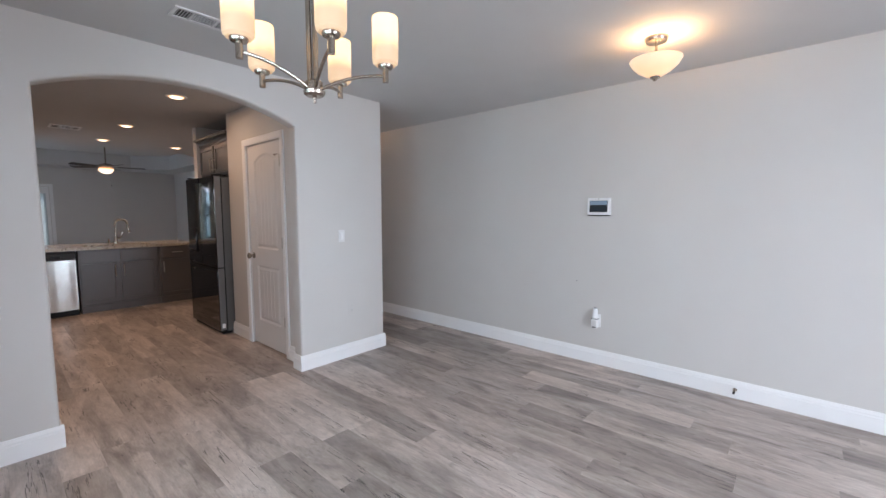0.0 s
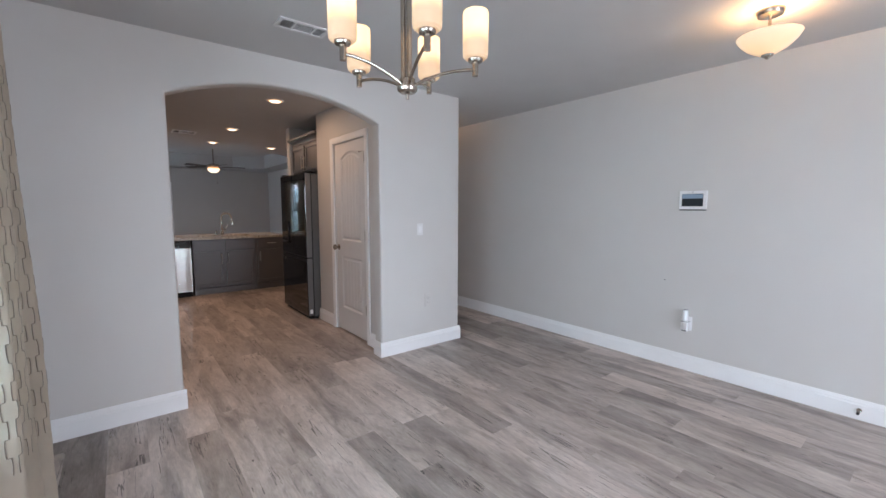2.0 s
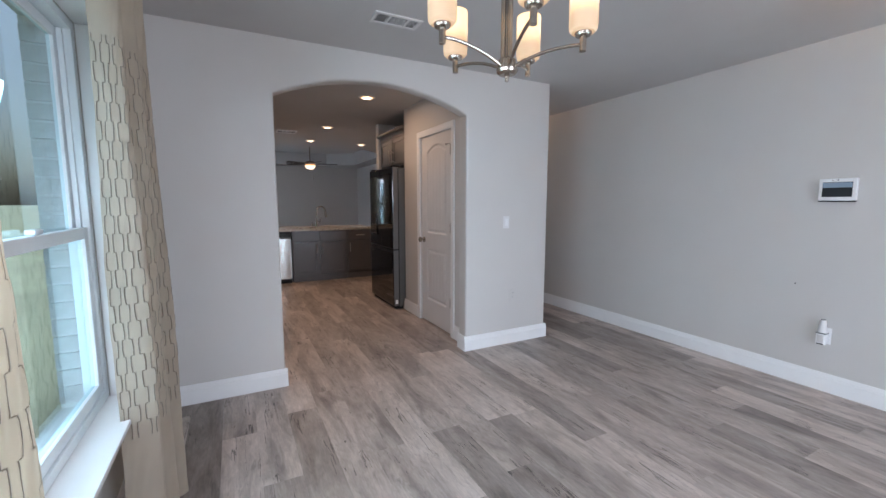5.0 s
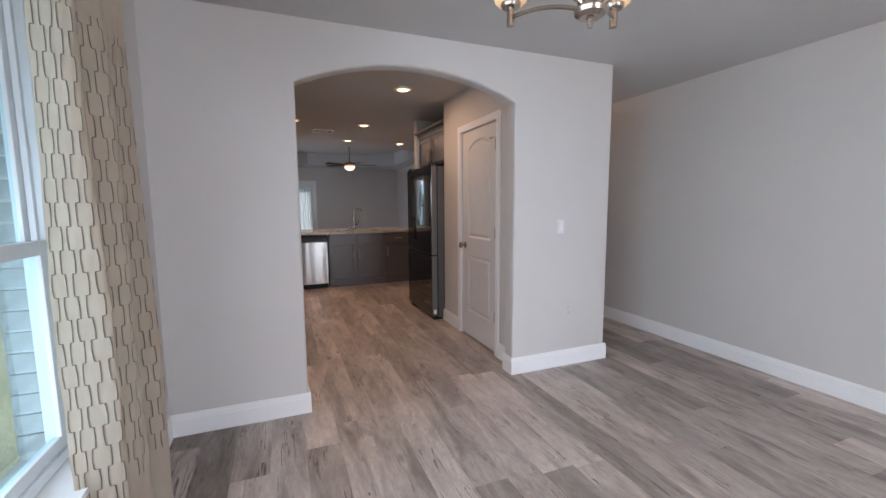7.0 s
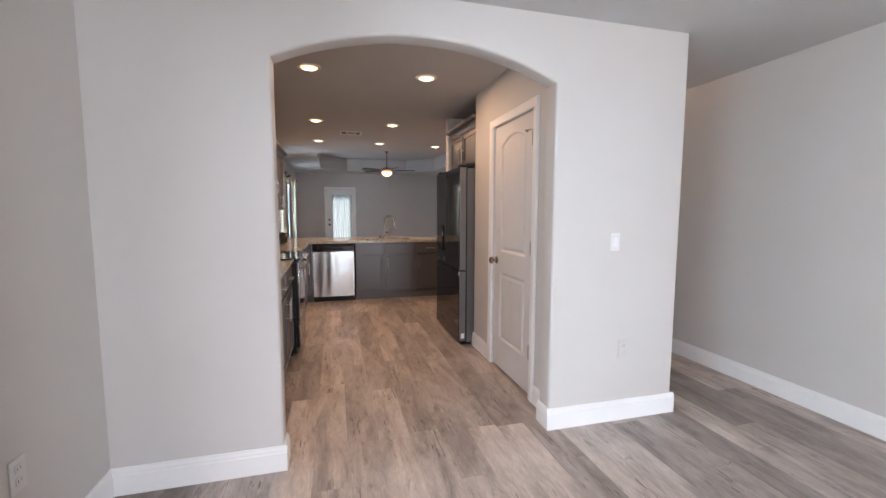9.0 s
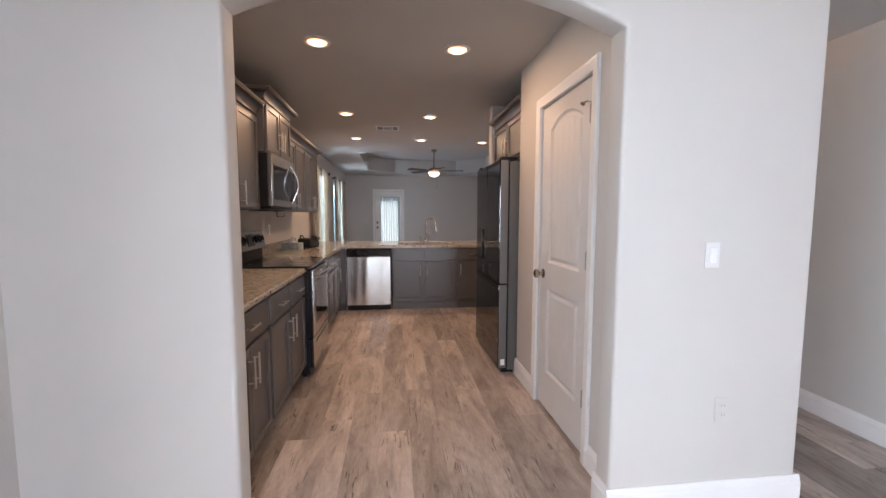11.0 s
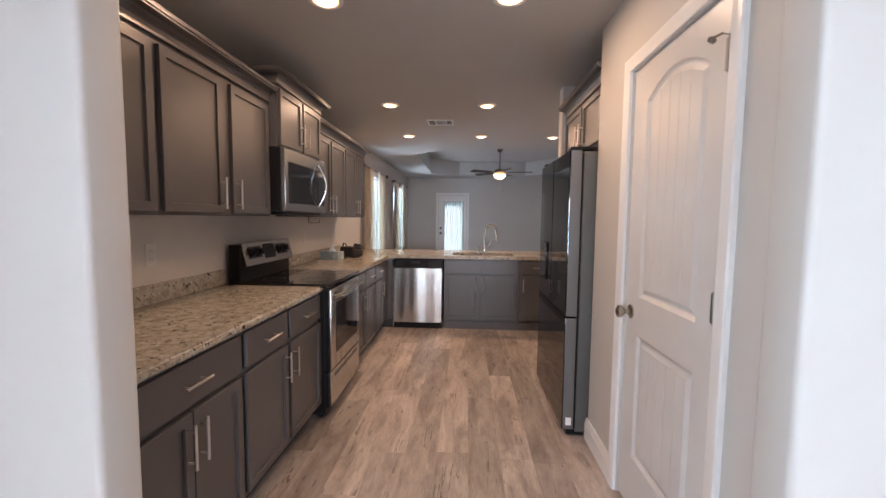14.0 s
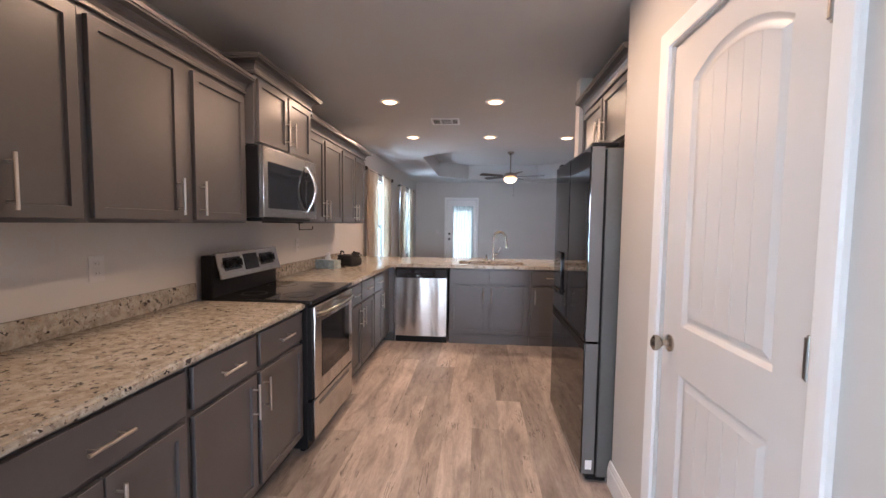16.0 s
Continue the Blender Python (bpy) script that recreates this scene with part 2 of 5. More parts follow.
def arch_wall():
    bm = bmesh.new()
    mid, half, rise = (ARCH_L + ARCH_R) / 2, (ARCH_R - ARCH_L) / 2, CROWN - SPRING
    R = (half * half + rise * rise) / (2 * rise)
    curve = [(ARCH_L, SPRING)]
    for k in range(1, 24):
        x = ARCH_L + (ARCH_R - ARCH_L) * k / 24
        curve.append((x, CROWN - R + math.sqrt(R * R - (x - mid) ** 2)))
    curve.append((ARCH_R, SPRING))
    pts = [(WX, 0), (ARCH_L, 0), *curve, (ARCH_R, 0), (3.75, 0), (3.75, H), (WX, H)]
    f = bm.faces.new([bm.verts.new((x, AY0, z)) for x, z in pts])
    ex = bmesh.ops.extrude_face_region(bm, geom=[f])
    bmesh.ops.translate(bm, vec=(0, AY1 - AY0, 0), verts=[v for v in ex["geom"] if isinstance(v, bmesh.types.BMVert)])
    bmesh.ops.recalc_face_normals(bm, faces=bm.faces)
    soft = []
    for e in bm.edges:
        p, q = e.verts[0].co, e.verts[1].co
        inside = all(ARCH_L - 1e-4 <= v.x <= ARCH_R + 1e-4 and v.z < CROWN + 1e-4 for v in (p, q))
        along = abs(p.y - q.y) < 1e-6 and not (abs(p.z) < 1e-6 and abs(q.z) < 1e-6)
        corner = abs(p.x - 3.75) < 1e-4 and abs(q.x - 3.75) < 1e-4 and abs(p.y - q.y) < 1e-6 and p.y < AY0 + 0.01
        if (inside and along) or corner:
            soft.append(e)
    bmesh.ops.bevel(bm, geom=soft, offset=0.018, segments=4, affect="EDGES", profile=0.5)
    return bm


structure("wall_arch", arch_wall(), WALL, "pale grey drywall with a wide segmental arch and rounded corners", "wall", smooth=40)
PX = 2.915
PD = (5.69, 6.41, 0.0, 2.035)
structure("wall_pantry", boxes(*[(PX, PX + 0.12, a, b, c, d) for a, b, c, d in holed(AY1, 6.885, 0, H, [PD])]), WALL, "pale grey pantry wall with a door opening", "wall")
structure("wall_alcove_side", boxes((PX + 0.12, 3.63, 6.765, 6.885, 0, H)), WALL, "pale grey side wall of the refrigerator alcove", "wall")
structure("wall_hall", boxes((3.63, 3.75, AY1, 8.0, 0, H)), WALL, "pale grey partition between kitchen and hall", "wall")
structure("wall_stub", boxes((2.925, 3.63, 7.885, 8.0, 0, H)), WALL, "short pale grey wall at the far side of the refrigerator", "wall")
TR = (1.28, 4.25, 10.75, 14.75)
TZ = H + 0.34
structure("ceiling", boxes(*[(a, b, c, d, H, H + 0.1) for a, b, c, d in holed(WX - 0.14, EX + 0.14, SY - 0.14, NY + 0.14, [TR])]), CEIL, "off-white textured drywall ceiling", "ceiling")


def tray_ceiling():
    """A raised field with its four corners cut off."""
    x0, x1, y0, y1 = TR
    bm = boxes((x0 - 0.1, x1 + 0.1, y0 - 0.1, y1 + 0.1, TZ, TZ + 0.1), (x0 - 0.1, x0, y0 - 0.1, y1 + 0.1, H + 0.1, TZ), (x1, x1 + 0.1, y0 - 0.1, y1 + 0.1, H + 0.1, TZ),
               (x0, x1, y0 - 0.1, y0, H + 0.1, TZ), (x0, x1, y1, y1 + 0.1, H + 0.1, TZ))
    cut = 0.66
    for x, y, sx, sy in ((x0, y0, 1, 1), (x1, y0, -1, 1), (x0, y1, 1, -1), (x1, y1, -1, -1)):
        f = bm.faces.new([bm.verts.new((px, py, H)) for px, py in ((x, y), (x + sx * cut, y), (x, y + sy * cut))])
        ex = bmesh.ops.extrude_face_region(bm, geom=[f])
        bmesh.ops.translate(bm, vec=(0, 0, TZ - H - 0.001), verts=[v for v in ex["geom"] if isinstance(v, bmesh.types.BMVert)])
    bmesh.ops.recalc_face_normals(bm, faces=bm.faces)
    return bm


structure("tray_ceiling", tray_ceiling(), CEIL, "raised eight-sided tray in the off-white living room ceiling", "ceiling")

BASE = [(0, 0), (0.016, 0), (0.016, 0.095), (0.012, 0.102), (0.012, 0.112), (0.008, 0.122), (0.006, 0.132), (0, 0.132)]


def baseboard(a, b, out):
    bm = sweep(bmesh.new(), BASE, (*a, 0), (*b, 0), (*out, 0))
    structure("baseboard", bm, TRIM, "white painted baseboard with a stepped top", "baseboard")


T = 0.016
baseboard((WX, SY), (WX, AY0 - T), (1, 0))
baseboard((WX, AY0), (ARCH_L + T, AY0), (0, -1))
baseboard((ARCH_L, AY0), (ARCH_L, AY1), (1, 0))
baseboard((ARCH_R - T, AY0), (3.75 + T, AY0), (0, -1))
baseboard((ARCH_R, AY0), (ARCH_R, AY1), (-1, 0))
baseboard((3.75, AY0), (3.75, 8.0), (1, 0))
baseboard((EX, SY), (EX, NY), (-1, 0))
baseboard((PX, AY1), (PX, 5.618), (-1, 0))
baseboard((PX, 6.482), (PX, 6.885 + T), (-1, 0))
baseboard((WX + T, SY), (EX - T, SY), (0, 1))
baseboard((ARCH_R, AY1), (PX - T, AY1), (0, 1))
baseboard((WX, 10.5), (WX, NY - T), (1, 0))
baseboard((WX, NY), (1.305, NY), (0, -1))
baseboard((2.205, NY), (EX - T, NY), (0, -1))

# ---- more materials ----
def granite_material():
    m = bpy.data.materials.new("granite")
    m.use_nodes = True
    nt = m.node_tree
    L = nt.links
    b = nt.nodes["Principled BSDF"]
    co = nt.nodes.new("ShaderNodeTexCoord").outputs["Object"]

    def nz(scale, detail, f0, f1, rough=0.6):
        n = nt.nodes.new("ShaderNodeTexNoise")
        n.inputs["Scale"].default_value, n.inputs["Detail"].default_value, n.inputs["Roughness"].default_value = scale, detail, rough
        L.new(co, n.inputs["Vector"])
        r = nt.nodes.new("ShaderNodeMapRange")
        r.inputs["From Min"].default_value, r.inputs["From Max"].default_value = f0, f1
        L.new(n.outputs[0], r.inputs[0])
        return r.outputs[0]

    def mix(a, bcol, f):
        x = nt.nodes.new("ShaderNodeMix")
        x.data_type = "RGBA"
        L.new(f, x.inputs[0])
        if isinstance(a, tuple):
            x.inputs[6].default_value = (*a, 1)
        else:
            L.new(a, x.inputs[6])
        x.inputs[7].default_value = (*bcol, 1)
        return x.outputs[2]

    c = mix((0.30, 0.265, 0.215), (0.49, 0.45, 0.385), nz(22, 5, 0.36, 0.60))
    c = mix(c, (0.44, 0.36, 0.275), nz(60, 3, 0.58, 0.68))
    c = mix(c, (0.52, 0.49, 0.44), nz(34, 3, 0.58, 0.66))
    c = mix(c, (0.25, 0.21, 0.18), nz(48, 4, 0.60, 0.645))
    c = mix(c, (0.05, 0.045, 0.045), nz(38, 4, 0.605, 0.62, 0.62))
    c = mix(c, (0.10, 0.09, 0.085), nz(130, 2, 0.66, 0.69))
    L.new(c, b.inputs["Base Color"])
    b.inputs["Roughness"].default_value = 0.16
    return m


def steel_material(name, color, rough, brush=(4, 4, 400), wave=0.0):
    """Brushed sheet metal, slightly wavy."""
    m = mat(name, color, rough, 1.0)
    nt = m.node_tree
    L = nt.links
    b = nt.nodes["Principled BSDF"]
    co = nt.nodes.new("ShaderNodeTexCoord").outputs["Object"]
    mp = nt.nodes.new("ShaderNodeMapping")
    mp.inputs["Scale"].default_value = brush
    L.new(co, mp.inputs[0])
    n = nt.nodes.new("ShaderNodeTexNoise")
    n.inputs["Scale"].default_value, n.inputs["Detail"].default_value = 1.0, 3
    L.new(mp.outputs[0], n.inputs["Vector"])
    r = nt.nodes.new("ShaderNodeMapRange")
    r.inputs["To Min"].default_value, r.inputs["To Max"].default_value = rough * 0.9, rough * 1.12
    L.new(n.outputs[0], r.inputs[0])
    L.new(r.outputs[0], b.inputs["Roughness"])
    if wave:
        w = nt.nodes.new("ShaderNodeTexNoise")
        w.inputs["Scale"].default_value, w.inputs["Detail"].default_value = 1.0, 1
        mp2 = nt.nodes.new("ShaderNodeMapping")
        mp2.inputs["Scale"].default_value = (5.5, 0.0, 0.3)
        L.new(co, mp2.inputs[0])
        L.new(mp2.outputs[0], w.inputs["Vector"])
        bp = nt.nodes.new("ShaderNodeBump")
        bp.inputs["Strength"].default_value, bp.inputs["Distance"].default_value = 1.0, wave
        L.new(w.outputs[0], bp.inputs["Height"])
        L.new(bp.outputs[0], b.inputs["Normal"])
    return m


def glow_material(name, z0, z1, low, high, strength):
    """Lit frosted glass, brighter toward the bulb: a ramp between two heights of the object."""
    m = mat(name, (0.44, 0.37, 0.27), 0.35)
    nt = m.node_tree
    L = nt.links
    b = nt.nodes["Principled BSDF"]
    co = nt.nodes.new("ShaderNodeTexCoord").outputs["Object"]
    sp = nt.nodes.new("ShaderNodeSeparateXYZ")
    L.new(co, sp.inputs[0])
    r = nt.nodes.new("ShaderNodeMapRange")
    r.interpolation_type = "SMOOTHSTEP"
    r.inputs["From Min"].default_value, r.inputs["From Max"].default_value = z0, z1
    L.new(sp.outputs[2], r.inputs[0])
    x = nt.nodes.new("ShaderNodeMix")
    x.data_type = "RGBA"
    x.inputs[6].default_value, x.inputs[7].default_value = (*low, 1), (*high, 1)
    L.new(r.outputs[0], x.inputs[0])
    L.new(x.outputs[2], b.inputs["Emission Color"])
    b.inputs["Emission Strength"].default_value = strength
    return m


def fabric_material(name, cloth, thread_shade):
    """Curtain cloth with staggered stitched pleats, set out in metres by its UV map."""
    m = bpy.data.materials.new(name)
    m.use_nodes = True
    nt = m.node_tree
    L = nt.links
    b = nt.nodes["Principled BSDF"]
    uv = nt.nodes.new("ShaderNodeTexCoord").outputs["UV"]
    sp = nt.nodes.new("ShaderNodeSeparateXYZ")
    L.new(uv, sp.inputs[0])

    def op(kind, a, bb=None):
        n = nt.nodes.new("ShaderNodeMath")
        n.operation = kind
        for i, v in enumerate((a, bb)):
            if v is None:
                continue
            if isinstance(v, (int, float)):
                n.inputs[i].default_value = v
            else:
                L.new(v, n.inputs[i])
        return n.outputs[0]

    v = op("DIVIDE", sp.outputs[1], 0.063)
    fv = op("FRACT", v)
    odd = op("MULTIPLY", op("FRACT", op("MULTIPLY", op("FLOOR", v), 0.5)), 2.0)
    u = op("DIVIDE", sp.outputs[0], 0.027)
    sign = op("SUBTRACT", op("MULTIPLY", odd, 2.0), 1.0)
    pair = op("SUBTRACT", op("MULTIPLY", op("FRACT", op("MULTIPLY", op("FLOOR", u), 0.5)), 4.0), 1.0)
    bow = op("MULTIPLY", op("SINE", op("MULTIPLY", fv, math.pi)), 0.05)
    shift = op("MULTIPLY", op("MULTIPLY", sign, pair), op("ADD", bow, 0.16))
    fu = op("ADD", op("SUBTRACT", op("FRACT", u), 0.5), shift)
    band = op("MULTIPLY", op("GREATER_THAN", sp.outputs[1], 2.27), op("LESS_THAN", sp.outputs[1], 3.68))
    ends = op("MULTIPLY", op("GREATER_THAN", fv, 0.02), op("LESS_THAN", fv, 0.98))
    stitch = op("LESS_THAN", op("ABSOLUTE", fu), 0.05)
    jog = op("MULTIPLY", op("SUBTRACT", 1.0, ends), op("LESS_THAN", op("ABSOLUTE", op("SUBTRACT", op("FRACT", u), 0.5)), 0.10))
    line = op("MULTIPLY", op("MAXIMUM", stitch, jog), band)
    soft = op("MULTIPLY", op("SUBTRACT", 1.0, op("MINIMUM", op("MULTIPLY", op("ABSOLUTE", fu), 8.0), 1.0)), band)
    weave = nt.nodes.new("ShaderNodeTexNoise")
    weave.inputs["Scale"].default_value = 900
    L.new(uv, weave.inputs["Vector"])
    blot = nt.nodes.new("ShaderNodeTexNoise")
    blot.inputs["Scale"].default_value = 7
    L.new(uv, blot.inputs["Vector"])
    x = nt.nodes.new("ShaderNodeMix")
    x.data_type = "RGBA"
    # the line colour joins brown thread with the shade beside each tuck
    x.inputs[6].default_value, x.inputs[7].default_value = (*cloth, 1), (*thread_shade, 1)
    L.new(line, x.inputs[0])
    tone = nt.nodes.new("ShaderNodeMapRange")
    tone.inputs["To Min"].default_value, tone.inputs["To Max"].default_value = 0.85, 1.12
    L.new(blot.outputs[0], tone.inputs[0])
    y = nt.nodes.new("ShaderNodeMix")
    y.data_type, y.blend_type = "RGBA", "MULTIPLY"
    y.inputs[0].default_value = 1
    L.new(x.outputs[2], y.inputs[6])
    L.new(tone.outputs[0], y.inputs[7])
    L.new(y.outputs[2], b.inputs["Base Color"])
    b.inputs["Roughness"].default_value = 0.85
    b.inputs["Sheen Weight"].default_value = 0.2
    bp = nt.nodes.new("ShaderNodeBump")
    bp.inputs["Strength"].default_value, bp.inputs["Distance"].default_value = 0.8, 0.003
    L.new(op("ADD", op("MULTIPLY", soft, -1.0), op("MULTIPLY", weave.outputs[0], 0.12)), bp.inputs["Height"])
    L.new(bp.outputs[0], b.inputs["Normal"])
    tr = nt.nodes.new("ShaderNodeBsdfTranslucent")
    L.new(y.outputs[2], tr.inputs[0])
    ms = nt.nodes.new("ShaderNodeMixShader")
    ms.inputs[0].default_value = 0.02
    L.new(b.outputs[0], ms.inputs[1])
    L.new(tr.outputs[0], ms.inputs[2])
    L.new(ms.outputs[0], nt.nodes["Material Output"].inputs[0])
    return m


def glass_material(name, color, rough=0.0):
    m = bpy.data.materials.new(name)
    m.use_nodes = True
    b = m.node_tree.nodes["Principled BSDF"]
    b.inputs["Base Color"].default_value = (*color, 1)
    b.inputs["Roughness"].default_value = rough
    b.inputs["Transmission Weight"].default_value = 1.0
    b.inputs["IOR"].default_value = 1.45
    return m


def lens_material():
    """A lit diffuser, brightest over the source in its middle; its amber rim imitates warm bloom."""
    m = mat("lit_lens", (0.8, 0.8, 0.8), 0.4)
    nt = m.node_tree
    L = nt.links
    b = nt.nodes["Principled BSDF"]
    ln = nt.nodes.new("ShaderNodeVectorMath")
    ln.operation = "LENGTH"
    flat = nt.nodes.new("ShaderNodeMapping")
    flat.inputs["Scale"].default_value = (1, 1, 0)
    L.new(nt.nodes.new("ShaderNodeTexCoord").outputs["Object"], flat.inputs[0])
    L.new(flat.outputs[0], ln.inputs[0])
    r = nt.nodes.new("ShaderNodeMapRange")
    r.interpolation_type = "SMOOTHSTEP"
    r.inputs["From Min"].default_value, r.inputs["From Max"].default_value = 0.022, 0.064
    L.new(ln.outputs["Value"], r.inputs[0])
    x = nt.nodes.new("ShaderNodeMix")
    x.data_type = "RGBA"
    x.inputs[6].default_value, x.inputs[7].default_value = (7.0, 5.2, 3.4, 1), (1.9, 0.98, 0.40, 1)
    L.new(r.outputs[0], x.inputs[0])
    L.new(x.outputs[2], b.inputs["Emission Color"])
    b.inputs["Emission Strength"].default_value = 1.0
    return m


def sheer_material():
    m = bpy.data.materials.new("sheer_cloth")
    m.use_nodes = True
    nt = m.node_tree
    tr = nt.nodes.new("ShaderNodeBsdfTranslucent")
    tr.inputs[0].default_value = (0.40, 0.45, 0.49, 1)
    ms = nt.nodes.new("ShaderNodeMixShader")
    ms.inputs[0].default_value = 0.7
    b = nt.nodes["Principled BSDF"]
    b.inputs["Base Color"].default_value = (0.8, 0.8, 0.8, 1)
    b.inputs["Roughness"].default_value = 0.9
    nt.links.new(b.outputs[0], ms.inputs[1])
    nt.links.new(tr.outputs[0], ms.inputs[2])
    nt.links.new(ms.outputs[0], nt.nodes["Material Output"].inputs[0])
    return m


WALL_PLATE = mat("painted_plate", (0.64, 0.62, 0.61), 0.4, grain=(10, 0.02))
GREY = mat("cabinet_paint", (0.088, 0.083, 0.084), 0.33, grain=(60, 0.04), stain=(3, 0.06), bump=(180, 0.06, 0.001))
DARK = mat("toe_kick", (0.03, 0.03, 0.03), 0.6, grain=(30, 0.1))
GRANITE = granite_material()
STEEL = steel_material("stainless", (0.56, 0.54, 0.515), 0.25, wave=0.03)
STEEL_TRIM = steel_material("stainless_trim", (0.40, 0.375, 0.35), 0.26)
BLACK_STEEL = steel_material("black_stainless", (0.10, 0.10, 0.103), 0.045)
FRIDGE_EDGE = mat("grey_steel_edge", (0.13, 0.128, 0.125), 0.45, 0.1, grain=(8, 0.05))
FRIDGE_SIDE = mat("grey_enamel", (0.10, 0.103, 0.10), 0.4, grain=(80, 0.06), bump=(300, 0.1, 0.001))
NICKEL = steel_material("brushed_nickel", (0.44, 0.39, 0.335), 0.26, (40, 40, 400))
PULL = steel_material("satin_pull", (0.64, 0.60, 0.56), 0.3, (40, 40, 400))
HINGE = steel_material("dull_hinge", (0.40, 0.375, 0.355), 0.36, (40, 40, 400))
CHROME = mat("polished_chrome", (0.75, 0.74, 0.73), 0.1, 1.0, grain=(20, 0.02))
BLACK_GLASS = mat("black_glass", (0.012, 0.012, 0.014), 0.06, grain=(3, 0.1))
BLACK = mat("black_plastic", (0.014, 0.014, 0.015), 0.35, grain=(60, 0.1), spec=0.12)
WHITE = mat("white_plastic", (0.82, 0.82, 0.82), 0.35, grain=(10, 0.02))
# white vinyl with the blue of the sky light mixed into its colour
VINYL = mat("sky_tinted_vinyl", (0.77, 0.83, 0.86), 0.35, grain=(5, 0.03))
SHADE = glow_material("lit_opal_glass", 0.045, 0.115, (0.62, 0.40, 0.20), (1.7, 1.22, 0.66), 1.0)
BOWL = glow_material("lit_alabaster_glass", -0.1, 0.02, (1.0, 0.66, 0.33), (1.0, 0.80, 0.50), 0.95)
FANBOWL = glow_material("lit_fan_glass", -0.1, 0.0, (1.0, 0.80, 0.56), (0.75, 0.36, 0.14), 2.4)
LENS = lens_material()
CLOTH = fabric_material("smocked_curtain", (0.66, 0.565, 0.455), (0.27, 0.21, 0.155))
SHEER = sheer_material()
GLASS = glass_material("window_glass", (0.66, 0.94, 1.0))
BRONZE = mat("dark_bronze", (0.03, 0.025, 0.022), 0.4, 0.7, grain=(40, 0.1))
FANWOOD = mat("dark_fan_wood", (0.06, 0.045, 0.035), 0.45, grain=(12, 0.25), aniso=(1, 8, 1))
BRICK = mat("painted_brick", (0.45, 0.44, 0.43), 0.85, grain=(30, 0.25), stain=(6, 0.2), bump=(60, 0.5, 0.004))
MORTAR = mat("mortar", (0.5, 0.49, 0.47), 0.9, grain=(40, 0.2))
GRASS = mat("lawn", (0.34, 0.36, 0.26), 0.95, grain=(70, 0.25), stain=(0.6, 0.25), bump=(30, 0.8, 0.03))
SIDING = mat("neighbour_siding", (0.74, 0.75, 0.74), 0.7, grain=(5, 0.06), stain=(1, 0.06))
ROOF = mat("asphalt_shingle", (0.09, 0.085, 0.085), 0.9, grain=(12, 0.3), bump=(20, 0.5, 0.01))

# ---- cabinets ----
CT = 0.90


def shaker(x0, x1, z0, z1, stile=0.055, thick=0.02):
    """A door front at y -thick..0 with a sunk centre panel; the front looks to -y."""
    bm = bmesh.new()
    box(bm, x0, x1, -thick, 0, z0, z1, bevel=0.0015, seg=1)
    bm.faces.ensure_lookup_table()
    f = min((f for f in bm.faces if f.normal.y < -0.9), key=lambda f: -f.calc_area())
    if stile:
        bmesh.ops.inset_region(bm, faces=[f], thickness=stile - 0.0015, depth=0)
        bmesh.ops.inset_region(bm, faces=[f], thickness=0.0015, depth=0)
        bmesh.ops.translate(bm, vec=(0, 0.011, 0), verts=list(f.verts))
    return bm


def pull(parent, x, z, length, upright, y=-0.02):
    """A straight bar pull on two posts, a child of its door."""
    bm = bmesh.new()
    h = length / 2
    if upright:
        rod(bm, (x, y - 0.03, z - h), (x, y - 0.03, z + h), 0.0055, seg=10)
        for s in (-1, 1):
            rod(bm, (x, y, z + s * (h - 0.025)), (x, y - 0.03, z + s * (h - 0.025)), 0.004, seg=8)
    else:
        rod(bm, (x - h, y - 0.03, z), (x + h, y - 0.03, z), 0.0055, seg=10)
        for s in (-1, 1):
            rod(bm, (x + s * (h - 0.025), y, z), (x + s * (h - 0.025), y - 0.03, z), 0.004, seg=8)
    part("handle", bm, PULL, parent, "brushed nickel bar pull")


def front(cab, x0, x1, z0, z1, handle, name="door", stile=0.055):
    d = part(name, shaker(x0, x1, z0, z1, stile), GREY, cab)
    if handle == "drawer":
        pull(d, (x0 + x1) / 2, (z0 + z1) / 2, 0.14, False)
    elif handle:
        side, zc = handle
        pull(d, x0 + 0.03 if side == "l" else x1 - 0.03, zc, 0.16, True)
    return d


def base_cabinet(m, width, columns, label, depth=0.62, false_fronts=False, flush=False):
    """columns: (x0, x1, handle side) for each drawer over a door; None for the drawer spans all."""
    cab = thing("base_cabinet", m, label, "cabinet", "grey base cabinets")
    part("body", boxes((0, width, 0.001, depth, 0.10, 0.862), bevel=0.001), GREY, cab)
    if flush:
        part("plinth", boxes((0, width, -0.004, depth, 0.0, 0.099), bevel=0.001), GREY, cab, "grey board down to the floor")
    else:
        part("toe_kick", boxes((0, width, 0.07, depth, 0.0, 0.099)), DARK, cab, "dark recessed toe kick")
    for k, (x0, x1, side) in enumerate(columns):
        front(cab, x0, x1, 0.125, 0.668, (side, 0.555))
        if false_fronts is not True and false_fronts != "one":
            front(cab, x0, x1, 0.694, 0.848, "drawer", "drawer_front", 0)
        elif false_fronts is True:
            front(cab, x0, x1, 0.694, 0.848, None, "drawer_front", 0)
    if false_fronts == "one":
        front(cab, columns[0][0], columns[-1][1], 0.694, 0.848, "drawer", "drawer_front", 0)
    return cab


